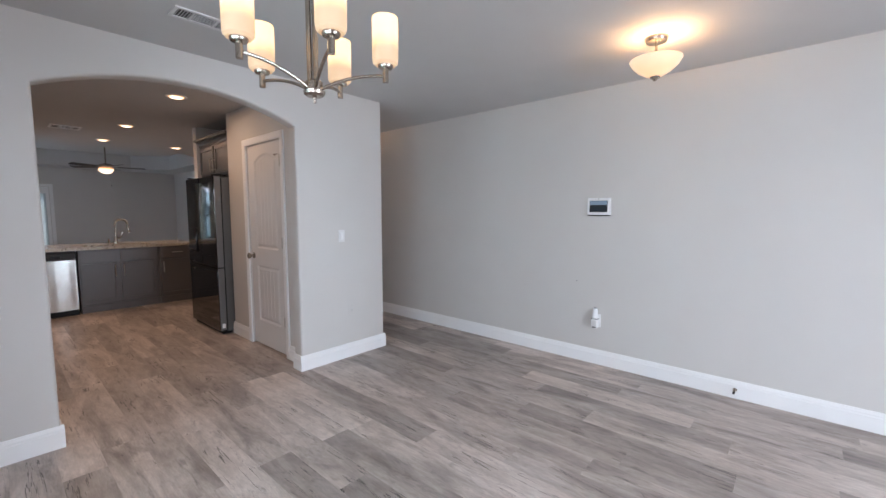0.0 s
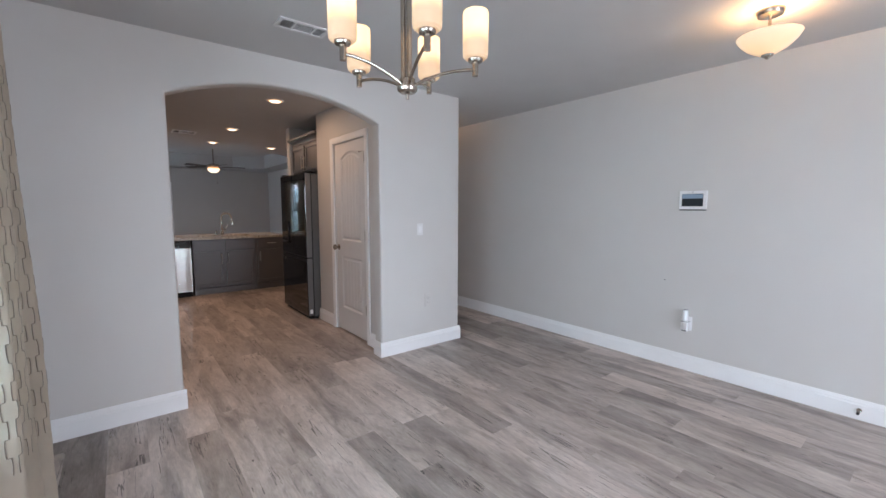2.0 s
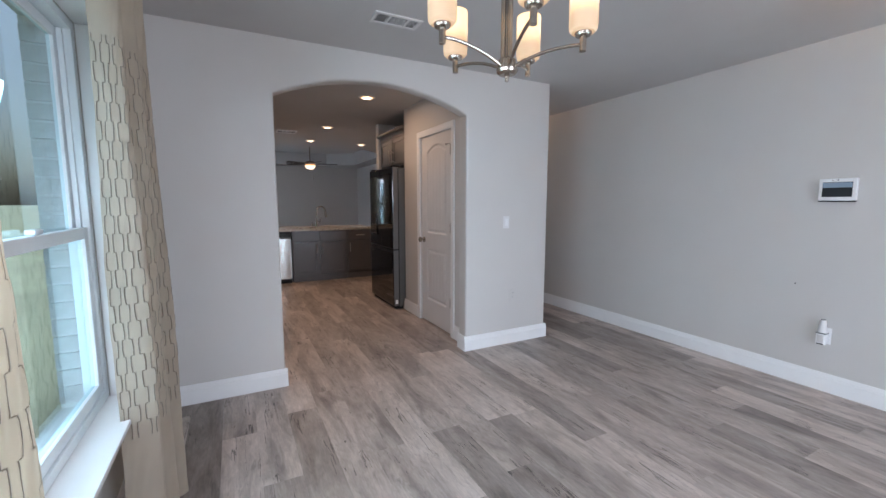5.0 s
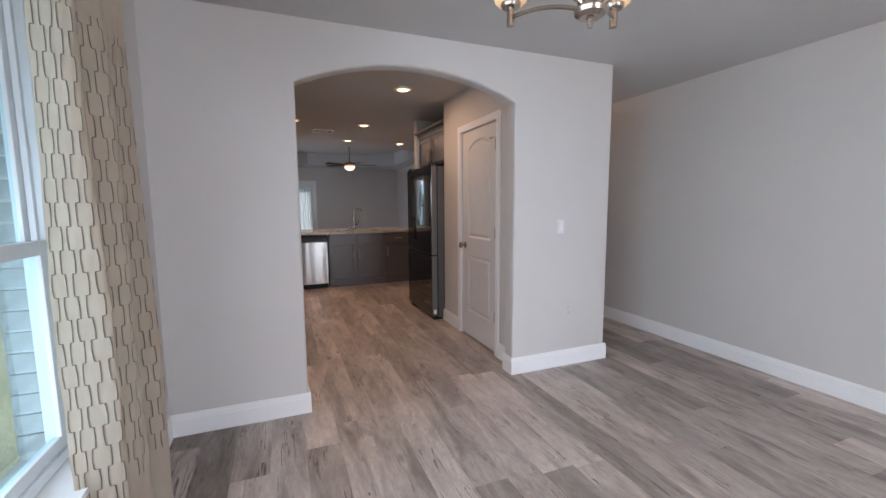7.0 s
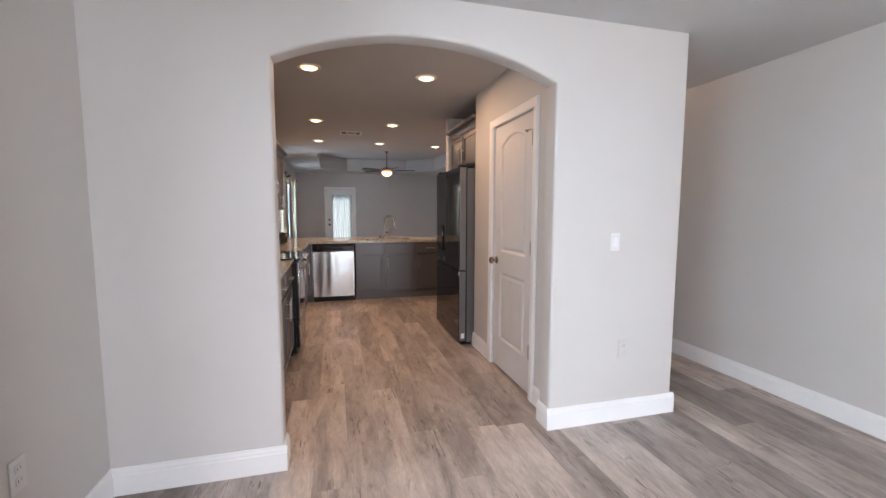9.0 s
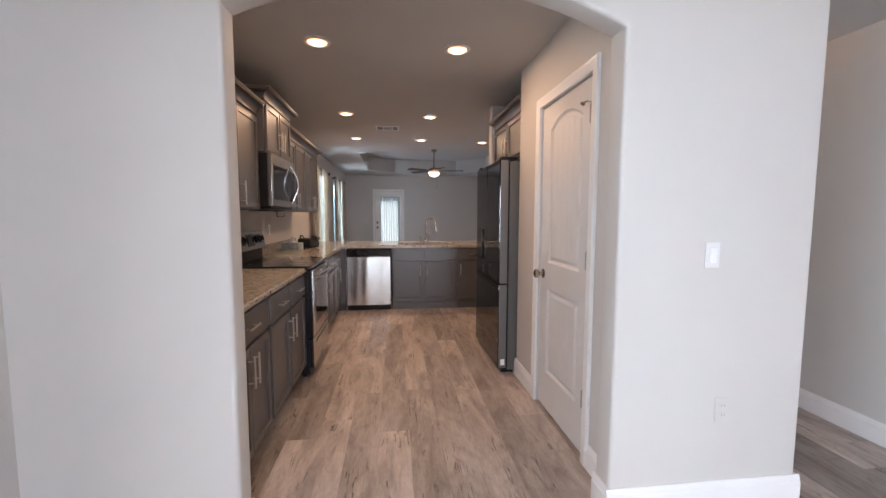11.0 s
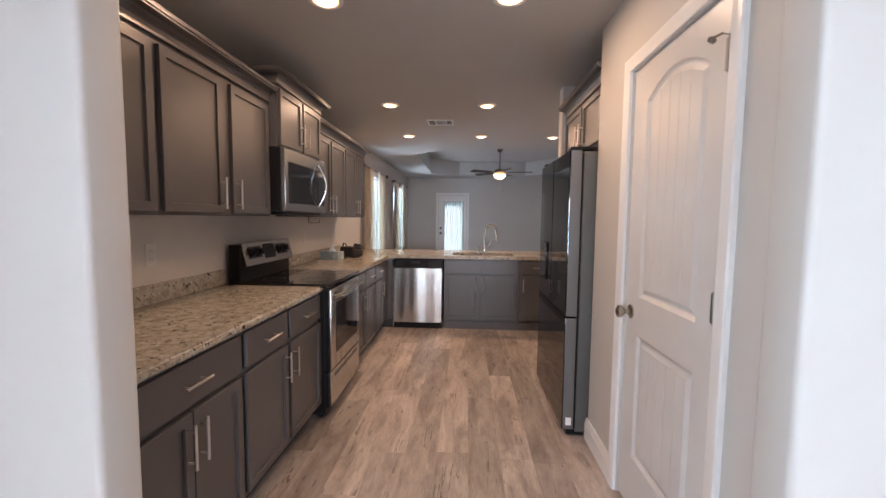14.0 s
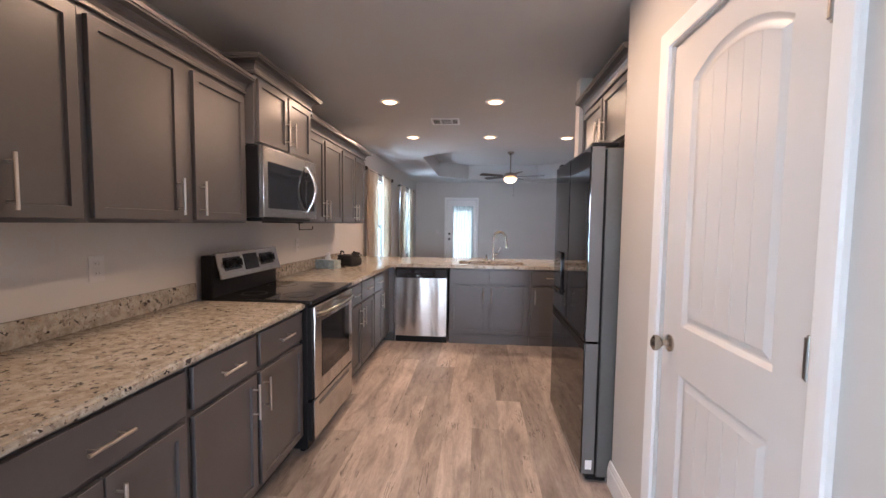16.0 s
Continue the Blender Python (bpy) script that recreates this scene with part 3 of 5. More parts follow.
FX = 1.19
base_cabinet(pose(FX, 5.42, 0, 0, 0, 90), 0.655, [(0.02, 0.322, "r"), (0.328, 0.633, "l")], "grey shaker base cabinet with one wide drawer over two doors", false_fronts="one")
base_cabinet(pose(FX, 6.077, 0, 0, 0, 90), 0.912, [(0.016, 0.42, "r"), (0.455, 0.900, "l")], "grey shaker base cabinet with two drawers beside the range")
base_cabinet(pose(FX, 7.752, 0, 0, 0, 90), 0.83, [(0.02, 0.395, "r"), (0.42, 0.81, "l")], "grey shaker base cabinet with two drawers past the range")
base_cabinet(pose(FX, 8.584, 0, 0, 0, 90), 0.35, [(0.015, 0.335, "r")], "narrow grey shaker base cabinet near the inside corner")
cf = thing("corner_filler", pose(1.19, 8.936, 0), "grey corner cabinet filler where the two runs meet", "cabinet")
part("filler_panel", boxes((-0.62, 0.0, 0, 0.394, 0.10, 0.862), (0.001, 0.06, 0.39, 0.42, 0.10, 0.862)), GREY, cf)
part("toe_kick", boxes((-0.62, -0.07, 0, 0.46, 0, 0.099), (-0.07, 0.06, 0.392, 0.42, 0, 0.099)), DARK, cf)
PY = 9.33
base_cabinet(pose(1.885, PY, 0), 0.90, [(0.016, 0.412, "r"), (0.448, 0.870, "l")], "grey shaker sink cabinet with two plain fronts over two doors", 0.6, True, True)
base_cabinet(pose(2.788, PY, 0), 0.47, [(0.022, 0.45, "l")], "grey shaker base cabinet at the end of the peninsula", 0.6, False, True)
pb = thing("peninsula_panel", pose(1.25, 9.935, 0), "grey back panel of the kitchen peninsula", "panel")
part("back_panel", boxes((0, 2.01, 0, 0.02, 0.0, 0.862)), GREY, pb)


def countertop(name, m, outline, label, splash=()):
    """A slab from an outline with an eased, slightly uneven edge, and its low backsplash."""
    top = thing(name, m, label, "countertop")
    bm = bmesh.new()
    f = bm.faces.new([bm.verts.new((x, y, CT - 0.036)) for x, y in outline])
    ex = bmesh.ops.extrude_face_region(bm, geom=[f])
    bmesh.ops.translate(bm, vec=(0, 0, 0.036), verts=[v for v in ex["geom"] if isinstance(v, bmesh.types.BMVert)])
    bmesh.ops.recalc_face_normals(bm, faces=bm.faces)
    bmesh.ops.bevel(bm, geom=[e for e in bm.edges if abs(e.verts[0].co.z - e.verts[1].co.z) < 1e-5], offset=0.01, segments=3, affect="EDGES")
    part("slab", bm, GRANITE, top)
    for s in splash:
        part("backsplash", boxes(s, bevel=0.003), GRANITE, top)
    return top


countertop("countertop", pose(0, 0, 0), [(WX + 0.002, 5.408), (1.222, 5.408), (1.222, 6.988), (WX + 0.002, 6.988)], "speckled beige granite countertop with a low backsplash", splash=[(WX + 0.002, WX + 0.022, 5.41, 6.985, CT + 0.001, 1.0)])
# the L-shaped top, in strips round the sink
SX0, SX1, SY0, SY1 = 1.98, 2.74, 9.40, 9.83
ltop = thing("countertop", pose(0, 0, 0), "L-shaped speckled beige granite countertop with a sink cut into it", "countertop")
bm = bmesh.new()
outer = [(WX + 0.002, 7.748), (1.222, 7.748), (1.222, 9.20), (1.30, 9.292), (3.30, 9.292), (3.30, 10.24), (WX + 0.002, 10.24)]


def rounded(x0, x1, y0, y1, r, n=6):
    out = []
    for cx, cy, a0 in ((x1 - r, y1 - r, 0), (x0 + r, y1 - r, 90), (x0 + r, y0 + r, 180), (x1 - r, y0 + r, 270)):
        out += [(cx + r * math.cos(radians(a0 + 90 * k / n)), cy + r * math.sin(radians(a0 + 90 * k / n))) for k in range(n + 1)]
    return out


def plate_with_hole(bm, outline, hole, z0, z1):
    edges = []
    for ring in (outline, hole):
        vs = [bm.verts.new((x, y, z1)) for x, y in ring]
        edges += [bm.edges.new((a, b)) for a, b in zip(vs, vs[1:] + vs[:1])]
    r = bmesh.ops.triangle_fill(bm, edges=edges, use_beauty=True, use_dissolve=False)
    faces = [g for g in r["geom"] if isinstance(g, bmesh.types.BMFace)]
    for f in faces:
        if f.normal.z < 0:
            f.normal_flip()
    ex = bmesh.ops.extrude_face_region(bm, geom=faces)
    bmesh.ops.translate(bm, vec=(0, 0, z0 - z1), verts=[v for v in ex["geom"] if isinstance(v, bmesh.types.BMVert)])
    bmesh.ops.recalc_face_normals(bm, faces=bm.faces)
    rim = [e for e in bm.edges if abs(e.verts[0].co.z - z1) < 1e-6 and abs(e.verts[1].co.z - z1) < 1e-6 and len(e.link_faces) == 2 and any(abs(f.normal.z) < 0.5 for f in e.link_faces)]
    bmesh.ops.bevel(bm, geom=rim, offset=0.008, segments=2, affect="EDGES")


plate_with_hole(bm, outer, rounded(SX0, SX1, SY0, SY1, 0.07), CT - 0.036, CT)
part("slab", bm, GRANITE, ltop)
part("backsplash", boxes((WX + 0.002, WX + 0.022, 7.75, 9.46, CT + 0.001, 1.0), bevel=0.003), GRANITE, ltop)


def kitchen_sink():
    s = thing("sink", pose((SX0 + SX1) / 2, (SY0 + SY1) / 2, CT - 0.23), "stainless steel double sink set under the granite", "sink")
    bm = bmesh.new()
    hx, hy = (SX1 - SX0) / 2 + 0.004, (SY1 - SY0) / 2 + 0.004
    for a, b in ((-hx, -0.012), (0.012, hx)):
        ring = rounded(a, b, -hy, hy, 0.06)
        low = rounded(a + 0.02, b - 0.02, -hy + 0.02, hy - 0.02, 0.06)
        va = [bm.verts.new((x, y, 0.195)) for x, y in ring]
        vb = [bm.verts.new((x, y, 0.0)) for x, y in low]
        for k in range(len(va)):
            j = (k + 1) % len(va)
            bm.faces.new((va[j], va[k], vb[k], vb[j]))
        bm.faces.new(vb)
    box(bm, -0.012, 0.012, -hy, hy, 0.12, 0.19)
    part("basin", bm, STEEL_TRIM, s)
    for x in (-0.19, 0.19):
        part("drain", lathe(bmesh.new(), [(0.0, 0.002), (0.04, 0.002), (0.045, 0.006), (0.045, 0.001)], (x, 0, 0)), CHROME, s)


def faucet():
    f = thing("faucet", pose(2.395, 9.91, CT, 0, 0, 70), "brushed nickel gooseneck pull-down kitchen faucet", "faucet")
    part("base", lathe(bmesh.new(), [(0, 0), (0.03, 0), (0.03, 0.006), (0.024, 0.012), (0.021, 0.05), (0.019, 0.12), (0.0, 0.12)]), NICKEL, f)
    pts = [(0, 0, 0.1), (0, 0, 0.28)] + [(0.0 + 0.012 * k / 10, -0.075 + 0.075 * math.cos(radians(180 * k / 10)), 0.29 + 0.075 * math.sin(radians(180 * k / 10))) for k in range(11)]
    pts.append((0.014, -0.155, 0.24))
    part("spout", tube(bmesh.new(), pts, 0.0145, 14), NICKEL, f)
    part("spray_head", rod(bmesh.new(), (0.014, -0.154, 0.255), (0.017, -0.165, 0.165), 0.014, 0.019, 16), NICKEL, f)
    part("lever", rod(rod(bmesh.new(), (0.003, -0.009, 0.085), (0.021, -0.055, 0.085), 0.013, 0.013), (0.019, -0.052, 0.085), (0.030, -0.080, 0.165), 0.007, 0.009, 10), NICKEL, f)
    d = thing("soap_dispenser", pose(2.31, 9.91, CT), "small brushed nickel soap dispenser beside the faucet", "dispenser")
    part("pump_body", lathe(bmesh.new(), [(0, 0), (0.022, 0), (0.022, 0.008), (0.013, 0.014), (0.012, 0.05), (0.009, 0.055), (0.009, 0.075), (0, 0.075)]), NICKEL, d)
    part("nozzle", tube(bmesh.new(), [(0, 0, 0.07), (0, -0.02, 0.078), (0, -0.05, 0.07)], 0.006, 8), NICKEL, d)


kitchen_sink()
faucet()


def dishwasher():
    d = thing("dishwasher", pose(1.255, PY, 0), "stainless dishwasher with a black control strip under the counter", "dishwasher")
    part("tub", boxes((0.005, 0.608, 0.0, 0.58, 0.10, 0.86)), BLACK, d)
    bm = bmesh.new()
    n = 12
    prof = [(0.012 + 0.59 * k / n, -0.028 - 0.010 * math.sin(math.pi * k / n)) for k in range(n + 1)]
    f = bm.faces.new([bm.verts.new((x, y, 0.075)) for x, y in prof] + [bm.verts.new((0.602, 0, 0.075)), bm.verts.new((0.012, 0, 0.075))])
    ex = bmesh.ops.extrude_face_region(bm, geom=[f])
    bmesh.ops.translate(bm, vec=(0, 0, 0.667), verts=[v for v in ex["geom"] if isinstance(v, bmesh.types.BMVert)])
    bmesh.ops.recalc_face_normals(bm, faces=bm.faces)
    part("door_panel", bm, STEEL, d, "brushed stainless door panel")
    part("control_strip", boxes((0.012, 0.602, -0.038, -0.001, 0.744, 0.845), bevel=0.006), BLACK_GLASS, d, "glossy black control strip")
    part("handle_pocket", boxes((0.16, 0.45, -0.040, -0.0385, 0.772, 0.80)), BLACK, d)
    part("kick_plate", boxes((0.012, 0.602, -0.012, 0.0, 0.0, 0.074)), BLACK, d)


dishwasher()


def crown(bm, pts, z, h=0.092, out=0.07):
    """A crown moulding along points in plan, at height z, facing -y in the cabinet's frame."""
    prof = [(0, 0), (0.011, 0), (0.011, 0.012), (0.006, 0.017), (0.010, 0.032), (0.019, 0.048), (0.034, 0.060), (out - 0.014, h - 0.028), (out - 0.006, h - 0.026), (out - 0.006, h - 0.018), (out, h - 0.017), (out, h), (0, h)]
    rings = []
    for x, y, ox, oy in pts:
        rings.append([bm.verts.new((x + ox * o, y + oy * o, z + u)) for o, u in prof])
    for a, b in zip(rings, rings[1:]):
        for k in range(len(prof)):
            j = (k + 1) % len(prof)
            bm.faces.new((a[k], a[j], b[j], b[k]))
    bm.faces.new(rings[0])
    bm.faces.new(rings[-1][::-1])
    bmesh.ops.recalc_face_normals(bm, faces=bm.faces)
    return bm


def upper_cabinet(m, width, depth, z0, z1, doors, label):
    cab = thing("wall_cabinet", m, label, "cabinet", "grey wall cabinets")
    part("body", boxes((0, width, 0.001, depth, z0, z1), bevel=0.001), GREY, cab)
    for x0, x1, side in doors:
        front(cab, x0, x1, z0 + 0.014, z1 - 0.045, (side, z0 + 0.115))
    return cab


UZ0, UZ1 = 1.352, 2.09
UX = 0.88
upper_cabinet(pose(UX, 5.41, 0, 0, 0, 90), 0.625, UX - WX - 0.002, UZ0, UZ1, [(0.03, 0.352, "r"), (0.358, 0.605, "l")], "grey shaker wall cabinet with two doors beside the arch")
upper_cabinet(pose(UX, 6.036, 0, 0, 0, 90), 0.95, UX - WX - 0.002, UZ0, UZ1, [(0.018, 0.436, "r"), (0.518, 0.924, "l")], "grey shaker wall cabinet with two doors beside the microwave")
upper_cabinet(pose(UX, 7.744, 0, 0, 0, 90), 0.83, UX - WX - 0.002, UZ0, UZ1, [(0.03, 0.378, "r"), (0.408, 0.815, "l")], "grey shaker wall cabinet past the microwave")
upper_cabinet(pose(UX, 8.575, 0, 0, 0, 90), 0.80, UX - WX - 0.002, UZ0, UZ1, [(0.022, 0.395, "r"), (0.425, 0.775, "l")], "grey shaker wall cabinet at the end of the run")
mwcab = thing("wall_cabinet", pose(0.935, 6.99, 0, 0, 0, 90), "short, deeper grey shaker wall cabinet above the microwave", "cabinet", "grey wall cabinets")
part("body", boxes((0, 0.75, 0.001, 0.935 - WX - 0.002, 1.80, 2.215), bevel=0.001), GREY, mwcab)
front(mwcab, 0.02, 0.366, 1.815, 2.168, ("r", 1.93))
front(mwcab, 0.39, 0.732, 1.815, 2.168, ("l", 1.93))


def crown_thing(m, pts, z, label, h=0.092):
    c = thing("crown_moulding", m, label, "moulding", "grey crown mouldings")
    part("moulding", crown(bmesh.new(), pts, z, h), GREY, c, smooth=14)


CD = UX - WX - 0.004
crown_thing(pose(UX, 5.41, 0, 0, 0, 90), [(0, -0.004, 0, -1), (1.575, -0.004, 0, -1)], 2.07, "grey crown moulding on the first wall cabinets")
crown_thing(pose(UX, 7.745, 0, 0, 0, 90), [(0.002, -0.004, 0, -1), (1.634, -0.004, 1, -1), (1.634, CD, 1, 0)], 2.07, "grey crown moulding on the far wall cabinets")
crown_thing(pose(0.935, 6.99, 0, 0, 0, 90), [(-0.004, 0.38, -1, 0), (-0.004, -0.004, -1, -1), (0.754, -0.004, 1, -1), (0.754, 0.38, 1, 0)], 2.185, "grey crown moulding wrapped round the raised cabinet", 0.088)


def microwave():
    m = thing("microwave", pose(0.98, 6.995, 1.385, 0, 0, 90), "stainless over-the-range microwave with a dark window", "microwave")
    W, Hh = 0.742, 0.41
    part("case", boxes((0, W, 0.03, 0.425, 0.002, Hh), bevel=0.003), BLACK, m, "black metal case")
    door = part("door", boxes((0.0, 0.56, -0.005, 0.029, 0.0, Hh), bevel=0.006), STEEL_TRIM, m, "brushed stainless door frame")
    part("window", boxes((0.05, 0.553, -0.008, -0.0055, 0.055, Hh - 0.085), bevel=0.001), BLACK_GLASS, door, "dark glass window")
    panel = part("control_panel", boxes((0.564, W, -0.005, 0.029, 0.0, Hh), bevel=0.006), STEEL_TRIM, m)
    part("keypad", boxes((0.568, 0.70, -0.008, -0.0055, 0.055, Hh - 0.085), bevel=0.001), BLACK_GLASS, panel, "black glass keypad")
    pts = [(0.565 + 0.012 * math.sin(math.pi * k / 12), -0.012 - 0.055 * math.sin(math.pi * k / 12), 0.045 + 0.32 * k / 12) for k in range(13)]
    part("handle", tube(bmesh.new(), pts, 0.011, 12), CHROME, door, "bowed chrome handle")
    part("vent_hood", boxes((0.02, W - 0.06, 0.02, 0.36, -0.022, 0.0), bevel=0.003), BLACK, m, "black vent under the case")


microwave()


def cooking_range():
    r = thing("range", pose(1.228, 6.995, 0, 0, 0, 90), "stainless electric range with a black glass cooktop", "range")
    W, D = 0.748, 0.64
    part("body", boxes((0.002, W - 0.002, 0.0, D, 0.03, 0.885), bevel=0.002), BLACK, r, "black enamel sides")
    for x in (0.05, W - 0.05):
        for y in (0.05, D - 0.05):
            part("foot", rod(bmesh.new(), (x, y, 0), (x, y, 0.03), 0.018, seg=10), BLACK, r)
    top = part("cooktop", boxes((-0.002, W + 0.002, -0.03, D - 0.03, 0.886, 0.912), bevel=0.006), BLACK_GLASS, r, "black glass cooktop")
    for x, y, rad in ((0.19, 0.13, 0.10), (0.56, 0.13, 0.08), (0.19, 0.42, 0.075), (0.56, 0.42, 0.10)):
        part("burner_ring", lathe(bmesh.new(), [(rad - 0.003, 0.9122), (rad - 0.003, 0.9128), (rad, 0.9128), (rad, 0.9122)], (x, y, 0), 40), DARK, top, "thin grey burner ring")
    door = part("oven_door", boxes((0.028, W - 0.02, -0.037, -0.026, 0.325, 0.872), bevel=0.005), STEEL, r, "brushed stainless oven door")
    part("door_core", boxes((0.006, W - 0.006, -0.0255, -0.001, 0.33, 0.868)), BLACK, door, "black door sides")
    part("window", boxes((0.13, W - 0.10, -0.0395, -0.0375, 0.42, 0.765), bevel=0.001), BLACK_GLASS, door, "dark oven window")
    pts = [(0.05 + (W - 0.10) * k / 14, -0.045 - 0.045 * math.sin(math.pi * k / 14) ** 0.6, 0.822 + 0.006 * math.sin(math.pi * k / 14)) for k in range(15)]
    part("handle", tube(bmesh.new(), pts, 0.013, 12), STEEL_TRIM, door, "bowed stainless handle")
    drawer = part("drawer", boxes((0.028, W - 0.02, -0.034, -0.024, 0.075, 0.315), bevel=0.005), STEEL, r, "stainless storage drawer")
    part("drawer_box", boxes((0.006, W - 0.006, -0.0235, -0.001, 0.08, 0.31)), BLACK, drawer, "black drawer sides")
    part("grip", boxes((0.10, W - 0.10, -0.037, -0.0345, 0.262, 0.285), bevel=0.001), FRIDGE_SIDE, drawer)
    part("backguard", boxes((0.0, W, D - 0.075, D - 0.001, 0.886, 1.16), bevel=0.008), BLACK, r, "black backguard")
    bm = boxes((0.03, W - 0.0, -0.012, 0.0, 0.0, 0.165), bevel=0.005)
    bmesh.ops.transform(bm, matrix=pose(0, D - 0.10, 1.01, -14, 0, 0), verts=bm.verts)
    panel = part("control_panel", bm, STEEL_TRIM, r, "stainless control panel tilted back")
    tilt = pose(0, D - 0.10, 1.01, -14, 0, 0)
    for x0, x1 in ((0.085, 0.26), (0.49, 0.665)):
        bm = boxes((x0, x1, -0.0145, -0.0125, 0.05, 0.13), bevel=0.0009)
        bmesh.ops.transform(bm, matrix=tilt, verts=bm.verts)
        part("knob_plate", bm, BLACK_GLASS, panel, "black glass plate behind the knobs")
    for x in (0.13, 0.215, 0.535, 0.62):
        bm = bmesh.new()
        rod(bm, (x, -0.012, 0.09), (x, -0.024, 0.09), 0.030, 0.028, 20)
        rod(bm, (x, -0.024, 0.09), (x, -0.044, 0.09), 0.021, 0.018, 20)
        box(bm, x - 0.004, x + 0.004, -0.052, -0.044, 0.066, 0.114, bevel=0.002)
        bmesh.ops.transform(bm, matrix=tilt, verts=bm.verts)
        part("knob", bm, BLACK, panel, "black control knob")
    bm = boxes((0.30, 0.46, -0.0145, -0.0125, 0.035, 0.14), bevel=0.001)
    bmesh.ops.transform(bm, matrix=tilt, verts=bm.verts)
    part("display", bm, BLACK_GLASS, panel, "black glass clock display")


cooking_range()


def refrigerator():
    f = thing("refrigerator", pose(2.845, 7.805, 0, 0, 0, -90), "black stainless french-door refrigerator in an alcove", "refrigerator")
    W = 0.90
    part("body", boxes((0.004, W - 0.004, 0.0, 0.70, 0.03, 1.755), bevel=0.004), FRIDGE_SIDE, f, "grey enamel body")
    part("base_grille", boxes((0.02, W - 0.02, -0.05, 0.05, 0.006, 0.05)), BLACK, f)

    def leaf(name, x0, x1, z0, z1, label=""):
        ob = part(name, boxes((x0, x1, -0.085, -0.012, z0, z1), bevel=0.007), BLACK_STEEL, f, label)
        return ob

    a = leaf("door", 0.0, 0.448, 0.757, 1.765, "dark steel door with a water dispenser")
    leaf("door", 0.452, W, 0.757, 1.765)
    leaf("freezer_drawer", 0.0, W, 0.045, 0.752)
    # flat black strips paint the shade of the pocket handles; nothing is cut
    part("recess_shade_strip", boxes((0.012, W - 0.004, -0.0862, -0.0845, 0.712, 0.7515), (0.012, W - 0.004, -0.0862, -0.0845, 0.7575, 0.775)), BLACK, f)
    part("gasket", boxes((0.01, W - 0.01, -0.0115, -0.0005, 0.05, 1.75)), BLACK, f)
    part("dispenser", boxes((0.10, 0.30, -0.098, -0.0855, 0.90, 1.18), bevel=0.004), BLACK_GLASS, a, "black water dispenser panel")
    part("dispenser_tray", boxes((0.11, 0.29, -0.112, -0.0985, 0.91, 0.93), bevel=0.002), BLACK, a)
    # the door edges that show the bare grey steel
    part("door_edge", boxes((W + 0.0005, W + 0.003, -0.078, -0.016, 0.762, 1.76)), FRIDGE_EDGE, f, "grey steel door edge")
    part("door_edge", boxes((W + 0.0005, W + 0.003, -0.078, -0.016, 0.05, 0.748)), FRIDGE_EDGE, f, "grey steel door edge")
    part("hinge_cover", boxes((W - 0.10, W - 0.02, -0.075, 0.06, 1.767, 1.785), bevel=0.004), BLACK, f)
    part("hinge_cover", boxes((0.02, 0.10, -0.075, 0.06, 1.767, 1.785), bevel=0.004), BLACK, f)
    part("energy_sticker", boxes((W + 0.0035, W + 0.0042, -0.062, -0.028, 0.075, 0.125)), WHITE, f, "small white sticker")
    for x in (0.06, W - 0.06):
        part("foot", rod(bmesh.new(), (x, -0.02, 0), (x, -0.02, 0.03), 0.02, seg=10), BLACK, f)
        part("foot", rod(bmesh.new(), (x, 0.62, 0), (x, 0.62, 0.03), 0.02, seg=10), BLACK, f)


refrigerator()
fcab = thing("wall_cabinet", pose(2.965, 7.883, 0, 0, 0, -90), "grey shaker wall cabinet above the refrigerator", "cabinet", "grey wall cabinets")
part("body", boxes((0.001, 0.996, 0.001, 0.66, 1.815, 2.20), bevel=0.001), GREY, fcab)
front(fcab, 0.03, 0.485, 1.835, 2.15, ("r", 1.93))
front(fcab, 0.512, 0.965, 1.835, 2.15, ("l", 1.93))
crown_thing(pose(2.965, 7.883, 0, 0, 0, -90), [(0.001, -0.004, 0, -1), (0.996, -0.004, 0, -1)], 2.17, "grey crown moulding above the refrigerator")


